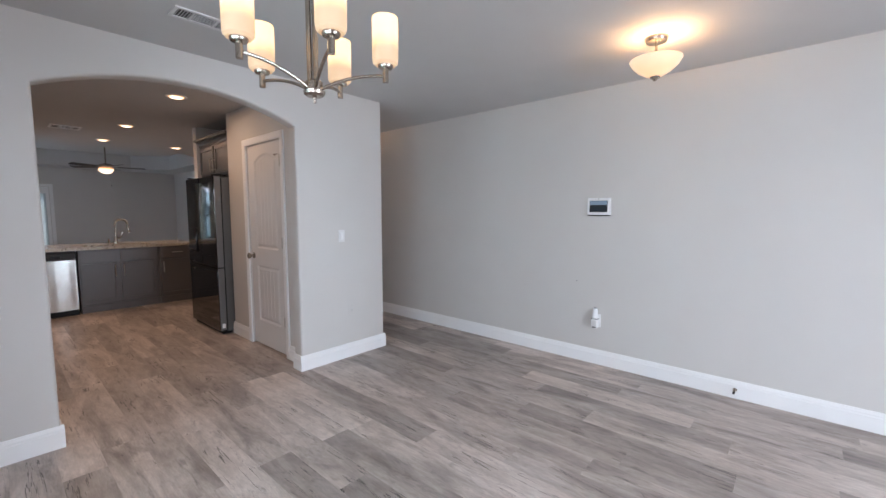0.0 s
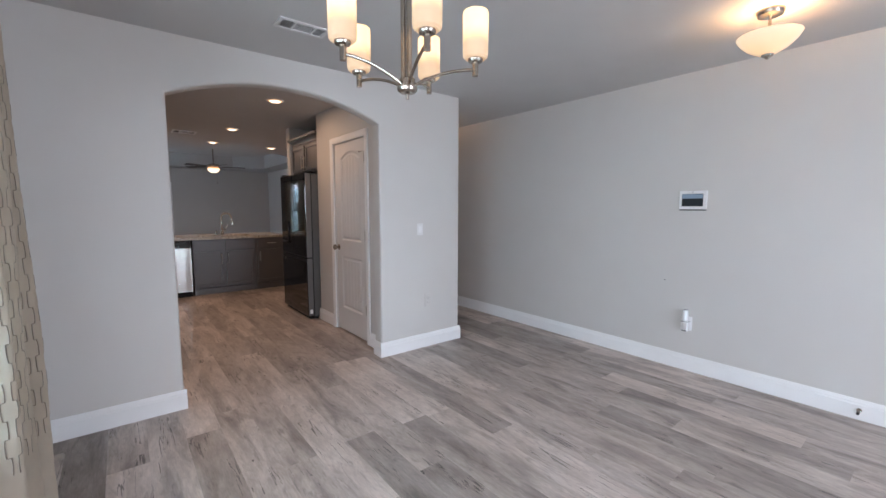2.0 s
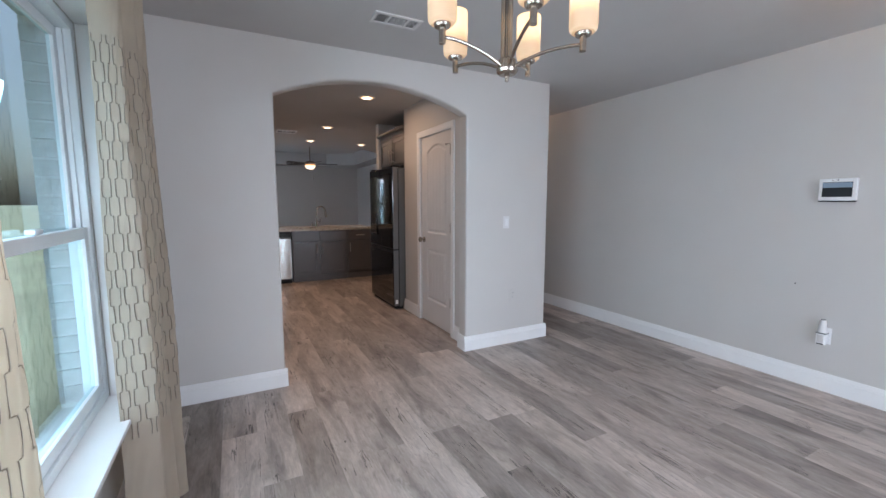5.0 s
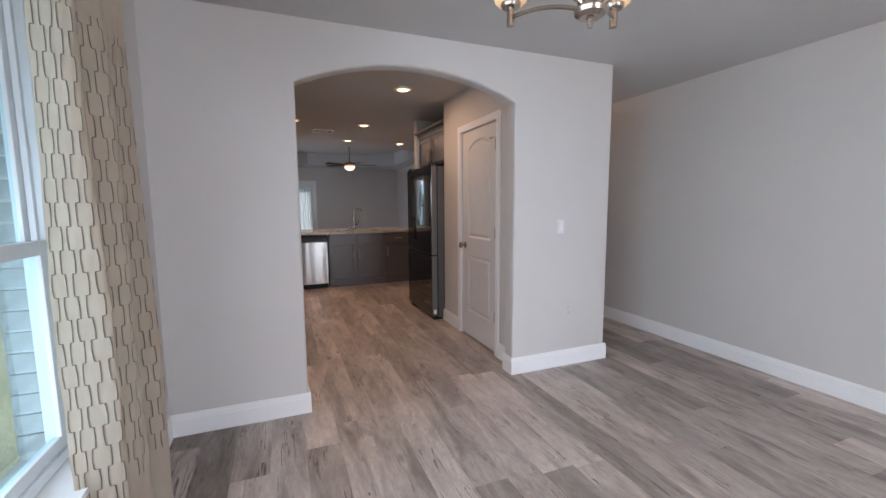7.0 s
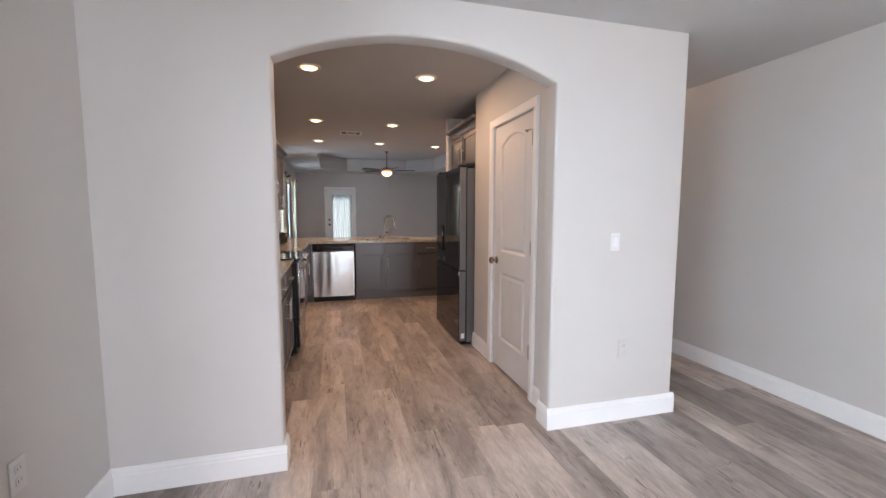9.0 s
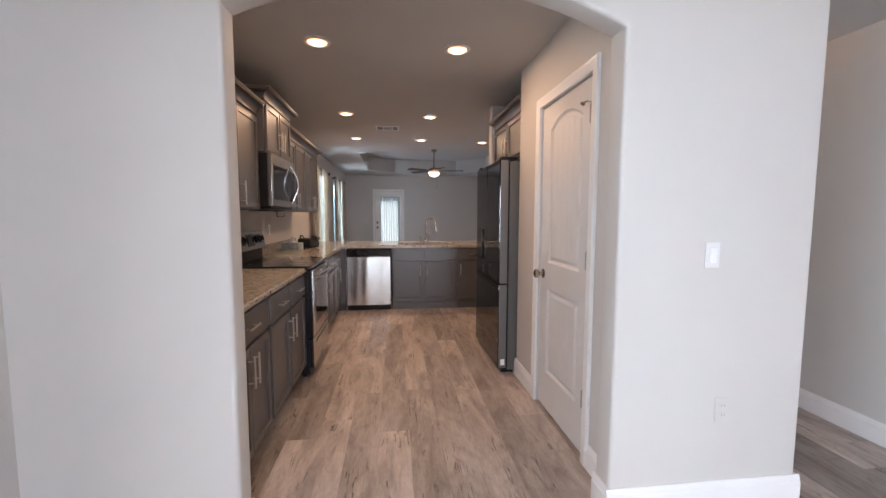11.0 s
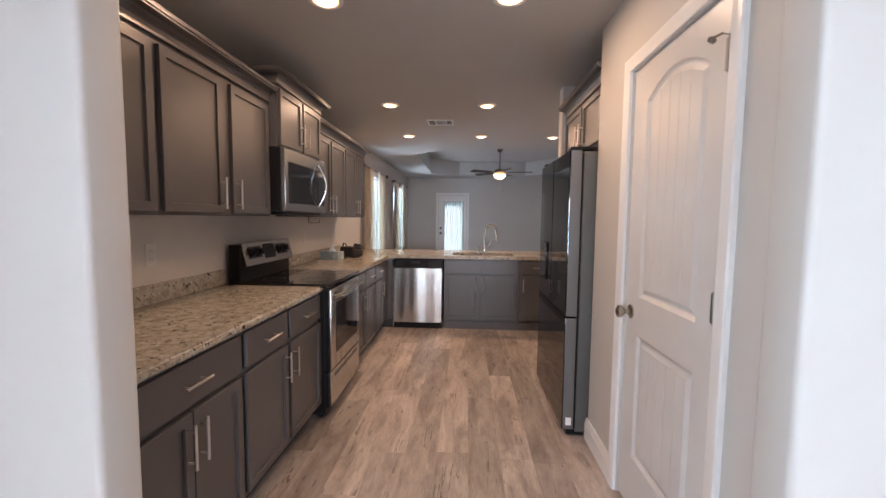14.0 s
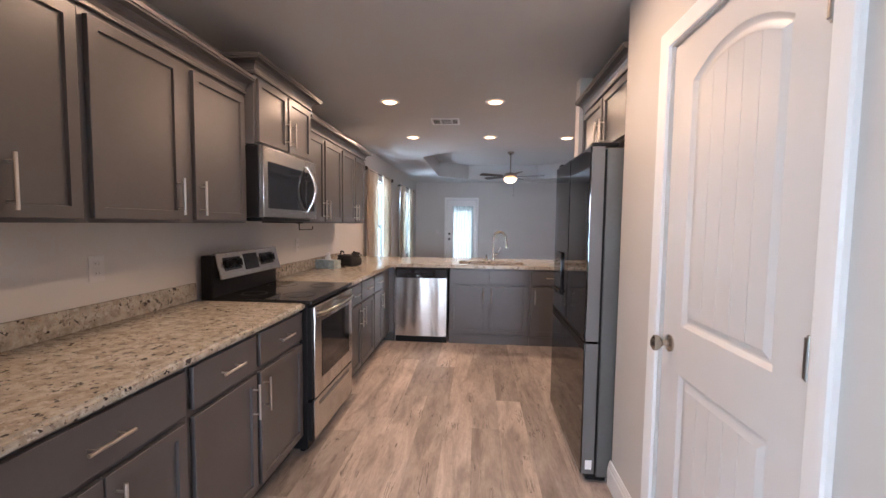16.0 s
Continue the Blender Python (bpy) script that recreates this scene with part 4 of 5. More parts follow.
def small_kitchen_things():
    t = thing("tissue_box", pose(0.70, 8.72, CT, 0, 0, 72), "pale blue-grey tissue box with a tissue pulled up", "tissue box")
    card = mat("tissue_card", (0.33, 0.40, 0.40), 0.6, grain=(25, 0.3), stain=(8, 0.25))
    part("carton", boxes((-0.055, 0.055, -0.115, 0.115, 0, 0.085), bevel=0.003), card, t)
    bm = bmesh.new()
    rings = []
    for k in range(5):
        r = 0.03 * (1 - k / 5.5)
        rings.append([bm.verts.new((r * 0.45 * math.cos(a) + 0.004 * k, 1.3 * r * math.sin(a) * (1 + 0.3 * math.sin(3 * a + k)), 0.083 + 0.018 * k)) for a in [math.tau * j / 12 for j in range(12)]])
    for a, b in zip(rings, rings[1:]):
        for j in range(12):
            bm.faces.new((a[j], a[(j + 1) % 12], b[(j + 1) % 12], b[j]))
    bm.faces.new(rings[-1])
    part("tissue", bm, WHITE, t, "white paper tissue")
    bag = thing("camera_bag", pose(0.83, 9.0, CT, 0, 0, 60), "black padded bag with a loose strap on the counter", "bag")
    cloth = mat("black_nylon", (0.02, 0.018, 0.018), 0.7, grain=(60, 0.3), bump=(200, 0.5, 0.002))
    red = mat("dark_red_nylon", (0.09, 0.02, 0.02), 0.7, grain=(60, 0.3))
    part("pouch", boxes((-0.08, 0.08, -0.12, 0.12, 0.002, 0.10), bevel=0.03), cloth, bag)
    part("flap", boxes((-0.085, 0.06, -0.10, 0.10, 0.085, 0.118), bevel=0.015), cloth, bag)
    part("lens_pouch", rod(bmesh.new(), (0.02, -0.07, 0.10), (0.03, -0.075, 0.15), 0.042, 0.036, 20), cloth, bag, "black padded lens pouch")
    part("grip", tube(bmesh.new(), [(-0.05, 0.02, 0.112), (-0.055, 0.035, 0.15), (-0.05, 0.075, 0.155), (-0.045, 0.09, 0.112)], 0.008, 8), cloth, bag)
    part("side_pocket", boxes((-0.03, 0.095, 0.06, 0.135, 0.004, 0.07), bevel=0.02), red, bag, "dark red side pocket")
    pts = [(-0.04 + 0.02 * math.cos(a), -0.13 + 0.07 * math.sin(a) - 0.02, 0.10 + 0.045 * math.sin(a * 0.5)) for a in [math.tau * k / 16 for k in range(17)]]
    part("strap", tube(bmesh.new(), pts, 0.005, 6), cloth, bag, "looped black strap")
    h = thing("paper_towel_holder", pose(0.74, 7.98, UZ0, 0, 0, 0), "bare black wire paper towel holder under the cabinet", "holder")
    part("wire_arm", tube(bmesh.new(), [(0, 0, 0), (0, 0, -0.045), (0, 0.01, -0.055), (0, 0.26, -0.055), (0, 0.27, -0.045), (0, 0.27, -0.028)], 0.004, 8), BRONZE, h)
    part("mounting_plate", boxes((-0.02, 0.02, -0.02, 0.02, -0.004, -0.0005)), BRONZE, h)


small_kitchen_things()


# ---- wall plates ----
def outlet(m, label="white duplex outlet on the wall", look_of=None):
    o = thing("outlet", m, label, "outlet", "wall outlets")
    plate = part("plate", boxes((-0.036, 0.036, -0.006, -0.0005, -0.058, 0.058), bevel=0.002), look_of or WALL_PLATE, o)
    for z in (-0.021, 0.021):
        s = part("socket", boxes((-0.016, 0.016, -0.0085, -0.0062, z - 0.013, z + 0.013), bevel=0.002), look_of or WALL_PLATE, plate)
        part("slot", boxes((-0.008, -0.006, -0.0092, -0.0087, z - 0.004, z + 0.006), (0.006, 0.008, -0.0092, -0.0087, z - 0.004, z + 0.006)), FRIDGE_EDGE, plate)
    return o


outlet(pose(WX, 6.388, 1.15, 0, 0, 90), "white duplex outlet on the backsplash wall")
outlet(pose(WX, 8.35, 1.15, 0, 0, 90), "white duplex outlet on the backsplash wall")
outlet(pose(3.355, AY0, 0.463), "duplex outlet in the wall colour, low on the arch wall", WALL)
outlet(pose(WX, 4.74, 0.46, 0, 0, 90), "white duplex outlet low on the window wall")
outlet(pose(EX, 3.455, 0.40, 0, 0, -90), "white duplex outlet behind a plug-in device", WHITE)
sw = thing("light_switch", pose(3.264, AY0, 1.153), "white rocker light switch on the arch wall", "switch")
plate = part("plate", boxes((-0.033, 0.033, -0.006, -0.0005, -0.055, 0.055), bevel=0.002), mat("switch_plate", (0.73, 0.725, 0.72), 0.4, grain=(10, 0.02)), sw)
bm = boxes((-0.0165, 0.0165, -0.004, 0.004, -0.033, 0.033), bevel=0.001)
bmesh.ops.transform(bm, matrix=pose(0, -0.008, 0, 3, 0, 0), verts=bm.verts)
part("rocker", bm, WHITE, plate)

# ---- pantry door ----
def pantry_door():
    y1, y0 = PD[1], PD[0]
    W, top = y1 - y0, PD[3] - 0.003
    d = thing("door_1", pose(PX, y1, 0, 0, 0, -90), "closed white two-panel door with an arched upper panel", "door")
    z0 = 0.012
    g = 0.003
    V = 0.012
    part("core", boxes((g, W - g, V + 0.012, V + 0.038, z0, top)), SHADED_TRIM, d)
    ins = 0.135
    lo = (0.26, 0.835)
    hi = (1.005, 1.865, 0.075)
    a, b = ins, W - ins + 0.005

    def arc(x, z, rise, xa, xb):
        t = (x - (xa + xb) / 2) / ((xb - xa) / 2)
        return z + rise * (1 - t * t)

    part("stile", boxes((g, a, V, V + 0.0125, z0, top)), SHADED_TRIM, d)
    part("stile", boxes((b, W - g, V, V + 0.0125, z0, top)), SHADED_TRIM, d)
    part("rail", boxes((a, b, V, V + 0.0125, z0, lo[0])), SHADED_TRIM, d)
    part("rail", boxes((a, b, V, V + 0.0125, lo[1], hi[0])), SHADED_TRIM, d)
    bm = bmesh.new()
    n = 20
    low = [(a + (b - a) * k / n, arc(a + (b - a) * k / n, hi[1], hi[2], a, b)) for k in range(n + 1)]
    f = bm.faces.new([bm.verts.new((x, V, z)) for x, z in low] + [bm.verts.new((b, V, top)), bm.verts.new((a, V, top))])
    ex = bmesh.ops.extrude_face_region(bm, geom=[f])
    bmesh.ops.translate(bm, vec=(0, 0.0125, 0), verts=[v for v in ex["geom"] if isinstance(v, bmesh.types.BMVert)])
    bmesh.ops.recalc_face_normals(bm, faces=bm.faces)
    part("arched_rail", bm, SHADED_TRIM, d)

    def outline(z_lo, z_hi, rise, o):
        pts = [(a + o, z_lo + o), (b - o, z_lo + o)]
        m = 20
        for k in range(m + 1):
            x = (b - o) - (b - a - 2 * o) * k / m
            pts.append((x, arc(x, z_hi - o, rise, a, b)))
        return pts

    for z_lo, z_hi, rise in ((lo[0], lo[1], 0.0), (hi[0], hi[1], hi[2])):
        bm = bmesh.new()
        rings = []
        for o, depth in ((-0.001, 0.0005), (0.003, 0.0005), (0.007, 0.004), (0.017, 0.0112), (0.024, 0.0118), (0.044, 0.003)):
            rings.append([bm.verts.new((x, V + depth, z)) for x, z in outline(z_lo, z_hi, rise, o)])
        for ra, rb in zip(rings, rings[1:]):
            for k in range(len(ra)):
                j = (k + 1) % len(ra)
                bm.faces.new((ra[k], ra[j], rb[j], rb[k]))
        bmesh.ops.recalc_face_normals(bm, faces=bm.faces)
        part("panel_moulding", bm, SHADED_TRIM, d)
        o = 0.044
        xa, xb = a + o, b - o
        part("panel_backing", boxes((xa + 0.001, xb - 0.001, V + 0.0058, V + 0.0112, z_lo + o + 0.001, z_hi - o)), SHADED_TRIM, d)
        count = 5
        for k in range(count):
            s0 = xa + (xb - xa) * k / count + (0.0013 if k else 0)
            s1 = xa + (xb - xa) * (k + 1) / count - (0.0013 if k < count - 1 else 0)
            bm = bmesh.new()
            tops = [(s1 - (s1 - s0) * j / 6, arc(s1 - (s1 - s0) * j / 6, z_hi - o, rise, a, b)) for j in range(7)]
            f = bm.faces.new([bm.verts.new((x, V + 0.004, z)) for x, z in [(s0, z_lo + o), (s1, z_lo + o)] + tops])
            ex = bmesh.ops.extrude_face_region(bm, geom=[f])
            bmesh.ops.translate(bm, vec=(0, 0.009, 0), verts=[v for v in ex["geom"] if isinstance(v, bmesh.types.BMVert)])
            bmesh.ops.recalc_face_normals(bm, faces=bm.faces)
            part("panel_board", bm, SHADED_TRIM, d)
    ku, kz = 0.062, 0.925
    kn = part("knob", lathe(bmesh.new(), [(0, 0), (0.032, 0), (0.032, 0.006), (0.012, 0.01), (0.011, 0.03), (0.02, 0.036), (0.027, 0.048), (0.026, 0.06), (0.015, 0.068), (0, 0.069)], (0, 0, 0)), NICKEL, d, "brushed nickel door knob")
    for v in kn.data.vertices:
        if v.co.z > 0.031:
            v.co.x, v.co.y = v.co.x * 0.62, v.co.y * 1.12
    kn.matrix_local = pose(ku, V, kz, 90, 0, 0)
    for k, z in enumerate((0.34, 1.085, 1.835)):
        bm = bmesh.new()
        rod(bm, (W - 0.004, -0.006, z - 0.045), (W - 0.004, -0.006, z + 0.045), 0.0095, seg=12)
        rod(bm, (W - 0.004, -0.006, z - 0.05), (W - 0.004, -0.006, z + 0.05), 0.0055, seg=10)
        box(bm, W - 0.026, W - 0.004, V - 0.006, V - 0.0005, z - 0.045, z + 0.045)
        h = part("hinge", bm, HINGE, d, "satin nickel hinge")
        if k == 2:
            bm = tube(bmesh.new(), [(W - 0.004, -0.006, z + 0.055), (W - 0.004, -0.03, z + 0.058), (W - 0.035, -0.045, z + 0.054)], 0.004, 8)
            rod(bm, (W - 0.034, -0.045, z + 0.054), (W - 0.046, -0.03, z + 0.054), 0.009, 0.009, 10)
            part("hinge_stop", bm, HINGE, h, "hinge-pin door stop")


pantry_door()
CASE = [(0, 0), (0.012, 0), (0.016, 0.008), (0.016, 0.03), (0.019, 0.04), (0.019, 0.056), (0.014, 0.062), (0, 0.062)]


def casing(name, m, width, height, label, reveal=0.005):
    """Trim round a door opening; local frame: the opening runs 0..width along x and looks to -y."""
    bm = bmesh.new()
    rings = []
    for x, z, dx, dz in ((-reveal, 0, -1, 0), (-reveal, height + reveal, -1, 1), (width + reveal, height + reveal, 1, 1), (width + reveal, 0, 1, 0)):
        rings.append([bm.verts.new((x + dx * u, -o, z + dz * u)) for o, u in CASE])
    for a, b in zip(rings, rings[1:]):
        for k in range(len(CASE)):
            j = (k + 1) % len(CASE)
            bm.faces.new((a[k], a[j], b[j], b[k]))
    bm.faces.new(rings[0])
    bm.faces.new(rings[-1])
    bmesh.ops.recalc_face_normals(bm, faces=bm.faces)
    bmesh.ops.transform(bm, matrix=m, verts=bm.verts)
    structure(name, bm, TRIM, label, "trim", smooth=30)


casing("door_trim", pose(PX, PD[1], 0, 0, 0, -90), PD[1] - PD[0], PD[3], "white moulded casing round the pantry door")
casing("door_trim", pose(DOOR2[0], NY, 0), DOOR2[1] - DOOR2[0], DOOR2[3], "white moulded casing round the glazed door")
structure("wall_pantry_back", boxes((PX + 0.06, PX + 0.064, PD[0] - 0.0, PD[1] + 0.0, 0, PD[3])), TRIM, "door stop inside the frame", "trim")


# ---- dining room: window, curtain, lamps ----
def dash(bm, x0, x1, y0, y1, z0, z1, w, t):
    """A rectangular frame in the plane x, of bar width w."""
    box(bm, x0, x1, y0, y0 + w, z0, z1, bevel=t)
    box(bm, x0, x1, y1 - w, y1, z0, z1, bevel=t)
    box(bm, x0, x1, y0 + w, y1 - w, z0, z0 + w, bevel=t)
    box(bm, x0, x1, y0 + w, y1 - w, z1 - w, z1, bevel=t)
    return bm


def double_hung(name, y0, y1, z0, z1, units, label, inset=0.0, sill=0.03):
    """inset: how far the sashes sit toward the room, in a white extension jamb."""
    w = tagged(new(name), label, "window", "", "structure")
    X = WX + inset
    step = (y1 - y0) / units
    mid = z0 + (z1 - z0) * 0.455
    for k in range(units):
        a, b = y0 + k * step, y0 + (k + 1) * step
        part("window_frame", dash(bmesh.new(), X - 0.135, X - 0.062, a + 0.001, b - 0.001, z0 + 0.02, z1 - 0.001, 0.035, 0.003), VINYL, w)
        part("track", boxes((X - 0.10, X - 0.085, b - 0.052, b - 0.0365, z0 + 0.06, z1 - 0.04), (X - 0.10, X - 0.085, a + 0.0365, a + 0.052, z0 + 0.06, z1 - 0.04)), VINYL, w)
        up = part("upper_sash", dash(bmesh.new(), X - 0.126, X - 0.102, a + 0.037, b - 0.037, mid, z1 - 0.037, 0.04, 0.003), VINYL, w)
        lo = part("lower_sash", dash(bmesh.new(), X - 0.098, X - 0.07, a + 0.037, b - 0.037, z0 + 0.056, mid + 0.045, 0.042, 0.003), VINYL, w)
        p = part("pane", boxes((X - 0.116, X - 0.112, a + 0.07, b - 0.07, mid + 0.03, z1 - 0.07)), GLASS, up)
        p.visible_shadow = False
        p = part("pane", boxes((X - 0.086, X - 0.082, a + 0.07, b - 0.07, z0 + 0.09, mid + 0.01)), GLASS, lo)
        p.visible_shadow = False
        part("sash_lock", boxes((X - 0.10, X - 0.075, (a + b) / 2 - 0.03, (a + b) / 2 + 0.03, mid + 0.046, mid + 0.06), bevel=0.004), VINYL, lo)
    if inset:
        part("extension_jamb", boxes((WX + 0.001, X + 0.035, y1 - 0.002, y1 + 0.02, z0 - 0.02, z1 + 0.02), (WX + 0.001, X + 0.035, y0 - 0.02, y0 + 0.002, z0 - 0.02, z1 + 0.02), (WX + 0.001, X + 0.035, y0 + 0.002, y1 - 0.002, z1 - 0.002, z1 + 0.02), bevel=0.002), TRIM, w, "white extension jamb")
    part("window_sill", boxes((X - 0.14, X + sill, y0 + 0.003, y1 - 0.003, z0 - 0.0, z0 + 0.019), bevel=0.003), TRIM, w, "white painted sill")
    part("apron", boxes((WX + 0.001, WX + 0.016, y0 - 0.03, y1 + 0.03, z0 - 0.075, z0 - 0.021), bevel=0.002), TRIM, w)
    return w


double_hung("window_1", *WIN1, 3, "white vinyl double-hung window with a painted sill", 0.06, 0.055)
front_window = tagged(new("window_4"), "white vinyl front window of the dining room", "window", "", "structure")
for k in range(2):
    a = 1.85 + 0.9 * k
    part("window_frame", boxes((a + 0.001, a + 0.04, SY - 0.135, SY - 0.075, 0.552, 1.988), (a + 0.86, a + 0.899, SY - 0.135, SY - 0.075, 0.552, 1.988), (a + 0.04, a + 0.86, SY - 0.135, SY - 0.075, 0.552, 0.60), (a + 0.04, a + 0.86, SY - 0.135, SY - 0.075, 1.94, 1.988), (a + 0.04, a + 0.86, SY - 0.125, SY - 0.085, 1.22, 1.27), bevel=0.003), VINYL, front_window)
    p = part("pane", boxes((a + 0.04, a + 0.86, SY - 0.108, SY - 0.104, 0.60, 1.94)), GLASS, front_window)
    p.visible_shadow = False
double_hung("window_2", *WIN2, 1, "white vinyl double-hung window in the living room")
double_hung("window_3", *WIN3, 1, "white vinyl double-hung window near the far corner")


def tuck(u, v):
    """How far the cloth stands up at a place (metres along and up): staggered stitched tucks, steep on one side."""
    if not 2.27 < v < 3.68:
        return 0.0
    row = math.floor(v / 0.063)
    fv = v / 0.063 - row
    col = math.floor(u / 0.027)
    sign = (1 if row % 2 else -1) * (1 if col % 2 else -1)
    du = (u / 0.027 - col - 0.5 + sign * (0.16 + 0.05 * math.sin(math.pi * fv))) * 0.027
    end = min(1.0, min(fv, 1 - fv) / 0.10)
    return 0.0024 * end * math.exp(-abs(du) / (0.0045 if du < 0 else 0.0022))


def curtain(ys, xs, z0, z1, label, group, raised=True):
    """A hanging panel whose plan runs through (ys, xs), smoothed; gathered at the rod, wider downwards."""
    c = thing("curtain", pose(WX, ys[0], 0), label, "curtain", group)
    k = np.arange(len(ys))
    fine = np.linspace(0, len(ys) - 1, 96)
    px, py = np.interp(fine, k, xs), np.interp(fine, k, ys)
    for _ in range(6):
        px[1:-1] = (px[:-2] + 2 * px[1:-1] + px[2:]) / 4
        py[1:-1] = (py[:-2] + 2 * py[1:-1] + py[2:]) / 4
    arc = np.concatenate([[0], np.cumsum(np.hypot(np.diff(px), np.diff(py)))])
    n, rows = (int(arc[-1] / 0.0034), 250) if raised else (96, 40)
    even = np.linspace(0, arc[-1], n)
    px, py, ii = np.interp(even, arc, px), np.interp(even, arc, py), np.interp(even, arc, np.arange(96))
    arc = even
    mid = (px.min() + px.max()) / 2
    tx, ty = np.gradient(px), np.gradient(py)
    size = np.hypot(tx, ty)
    nx_, ny_ = ty / size, -tx / size
    bm = bmesh.new()
    uvl = bm.loops.layers.uv.new("uv")
    grid = []
    for r in range(rows + 1):
        f = r / rows
        z = z1 + (z0 - z1) * f
        row = []
        for i in range(n):
            a = ii[i]
            wob = 0.008 * math.sin(a * 0.31 + 3 * f) * f + 0.004 * math.sin(9 * f + a * 0.11) + 0.002 * math.sin(a * 0.9 + 40 * f) * math.sin(23 * f + a * 0.4)
            h = tuck(arc[i], (z0 - z1) * f + 4) if raised else 0.0
            row.append(bm.verts.new((mid - WX + (px[i] - mid) * (0.64 + 0.36 * f) + wob + h * nx_[i], py[i] - ys[0] + 0.012 * f * math.sin(a * 0.15) + h * ny_[i], z)))
        grid.append(row)
    for r in range(rows):
        for i in range(n - 1):
            f = bm.faces.new((grid[r][i], grid[r + 1][i], grid[r + 1][i + 1], grid[r][i + 1]))
            for loop, (a, b) in zip(f.loops, ((i, r), (i, r + 1), (i + 1, r + 1), (i + 1, r))):
                loop[uvl].uv = (arc[a], (z0 - z1) * b / rows + 4)
    bmesh.ops.solidify(bm, geom=bm.faces[:], thickness=0.0015)
    part("panel", bm, CLOTH, c, smooth=60)
    return c


def curtain_rod(y0, y1, z, x=WX + 0.075):
    r = thing("curtain_rod", pose(x, y0, z), "dark bronze curtain rod with ball finials", "curtain rod", "curtain rods")
    L = y1 - y0
    part("bar", rod(bmesh.new(), (0, 0, 0), (0, L, 0), 0.009, seg=12), BRONZE, r)
    for y, s in ((0, -1), (L, 1)):
        bm = bmesh.new()
        bmesh.ops.create_uvsphere(bm, u_segments=16, v_segments=10, radius=0.032, matrix=pose(0, y + s * 0.025, 0))
        part("finial", bm, BRONZE, r)
        part("bracket", boxes((WX - x + 0.001, 0.004, y - s * 0.05 - 0.006, y - s * 0.05 + 0.006, -0.012, 0.012), (WX - x + 0.001, WX - x + 0.008, y - s * 0.05 - 0.018, y - s * 0.05 + 0.018, -0.03, 0.03)), BRONZE, r)


curtain([3.985, 3.985, 3.99, 4.005, 4.03, 4.06, 4.085, 4.11, 4.14, 4.165, 4.19, 4.21, 4.235, 4.265, 4.295, 4.32, 4.345, 4.36, 4.37], [0.62, 0.66, 0.70, 0.735, 0.752, 0.72, 0.67, 0.70, 0.755, 0.778, 0.755, 0.70, 0.66, 0.70, 0.765, 0.79, 0.765, 0.70, 0.63], 0.012, 2.20, "tan curtain panel with stitched smocked pleats by the dining window", "tan curtains")
curtain([2.62, 2.64, 2.67, 2.71, 2.745, 2.78, 2.82, 2.855, 2.89, 2.93, 2.965, 3.0, 3.03, 3.045, 3.04], [0.65, 0.69, 0.74, 0.72, 0.67, 0.70, 0.755, 0.72, 0.67, 0.71, 0.755, 0.765, 0.75, 0.71, 0.66], 0.012, 2.20, "tan smocked curtain panel hanging in front of the dining window", "tan curtains")
curtain_rod(1.4, 4.40, 2.20, WX + 0.15)


def far_curtain(y0, y1):
    m = 11
    ys = [y0 + (y1 - y0) * k / (m - 1) for k in range(m)]
    xs = [0.625 + 0.03 * math.cos(math.pi * k) for k in range(m)]
    curtain(ys, xs, 0.012, 2.14, "tan smocked curtain panel at the living room window", "tan curtains", False)


far_curtain(10.42, 10.98)
far_curtain(11.32, 11.92)
far_curtain(12.86, 13.36)
far_curtain(13.86, 14.38)
curtain_rod(10.38, 12.04, 2.12)
curtain_rod(12.94, 14.42, 2.12)


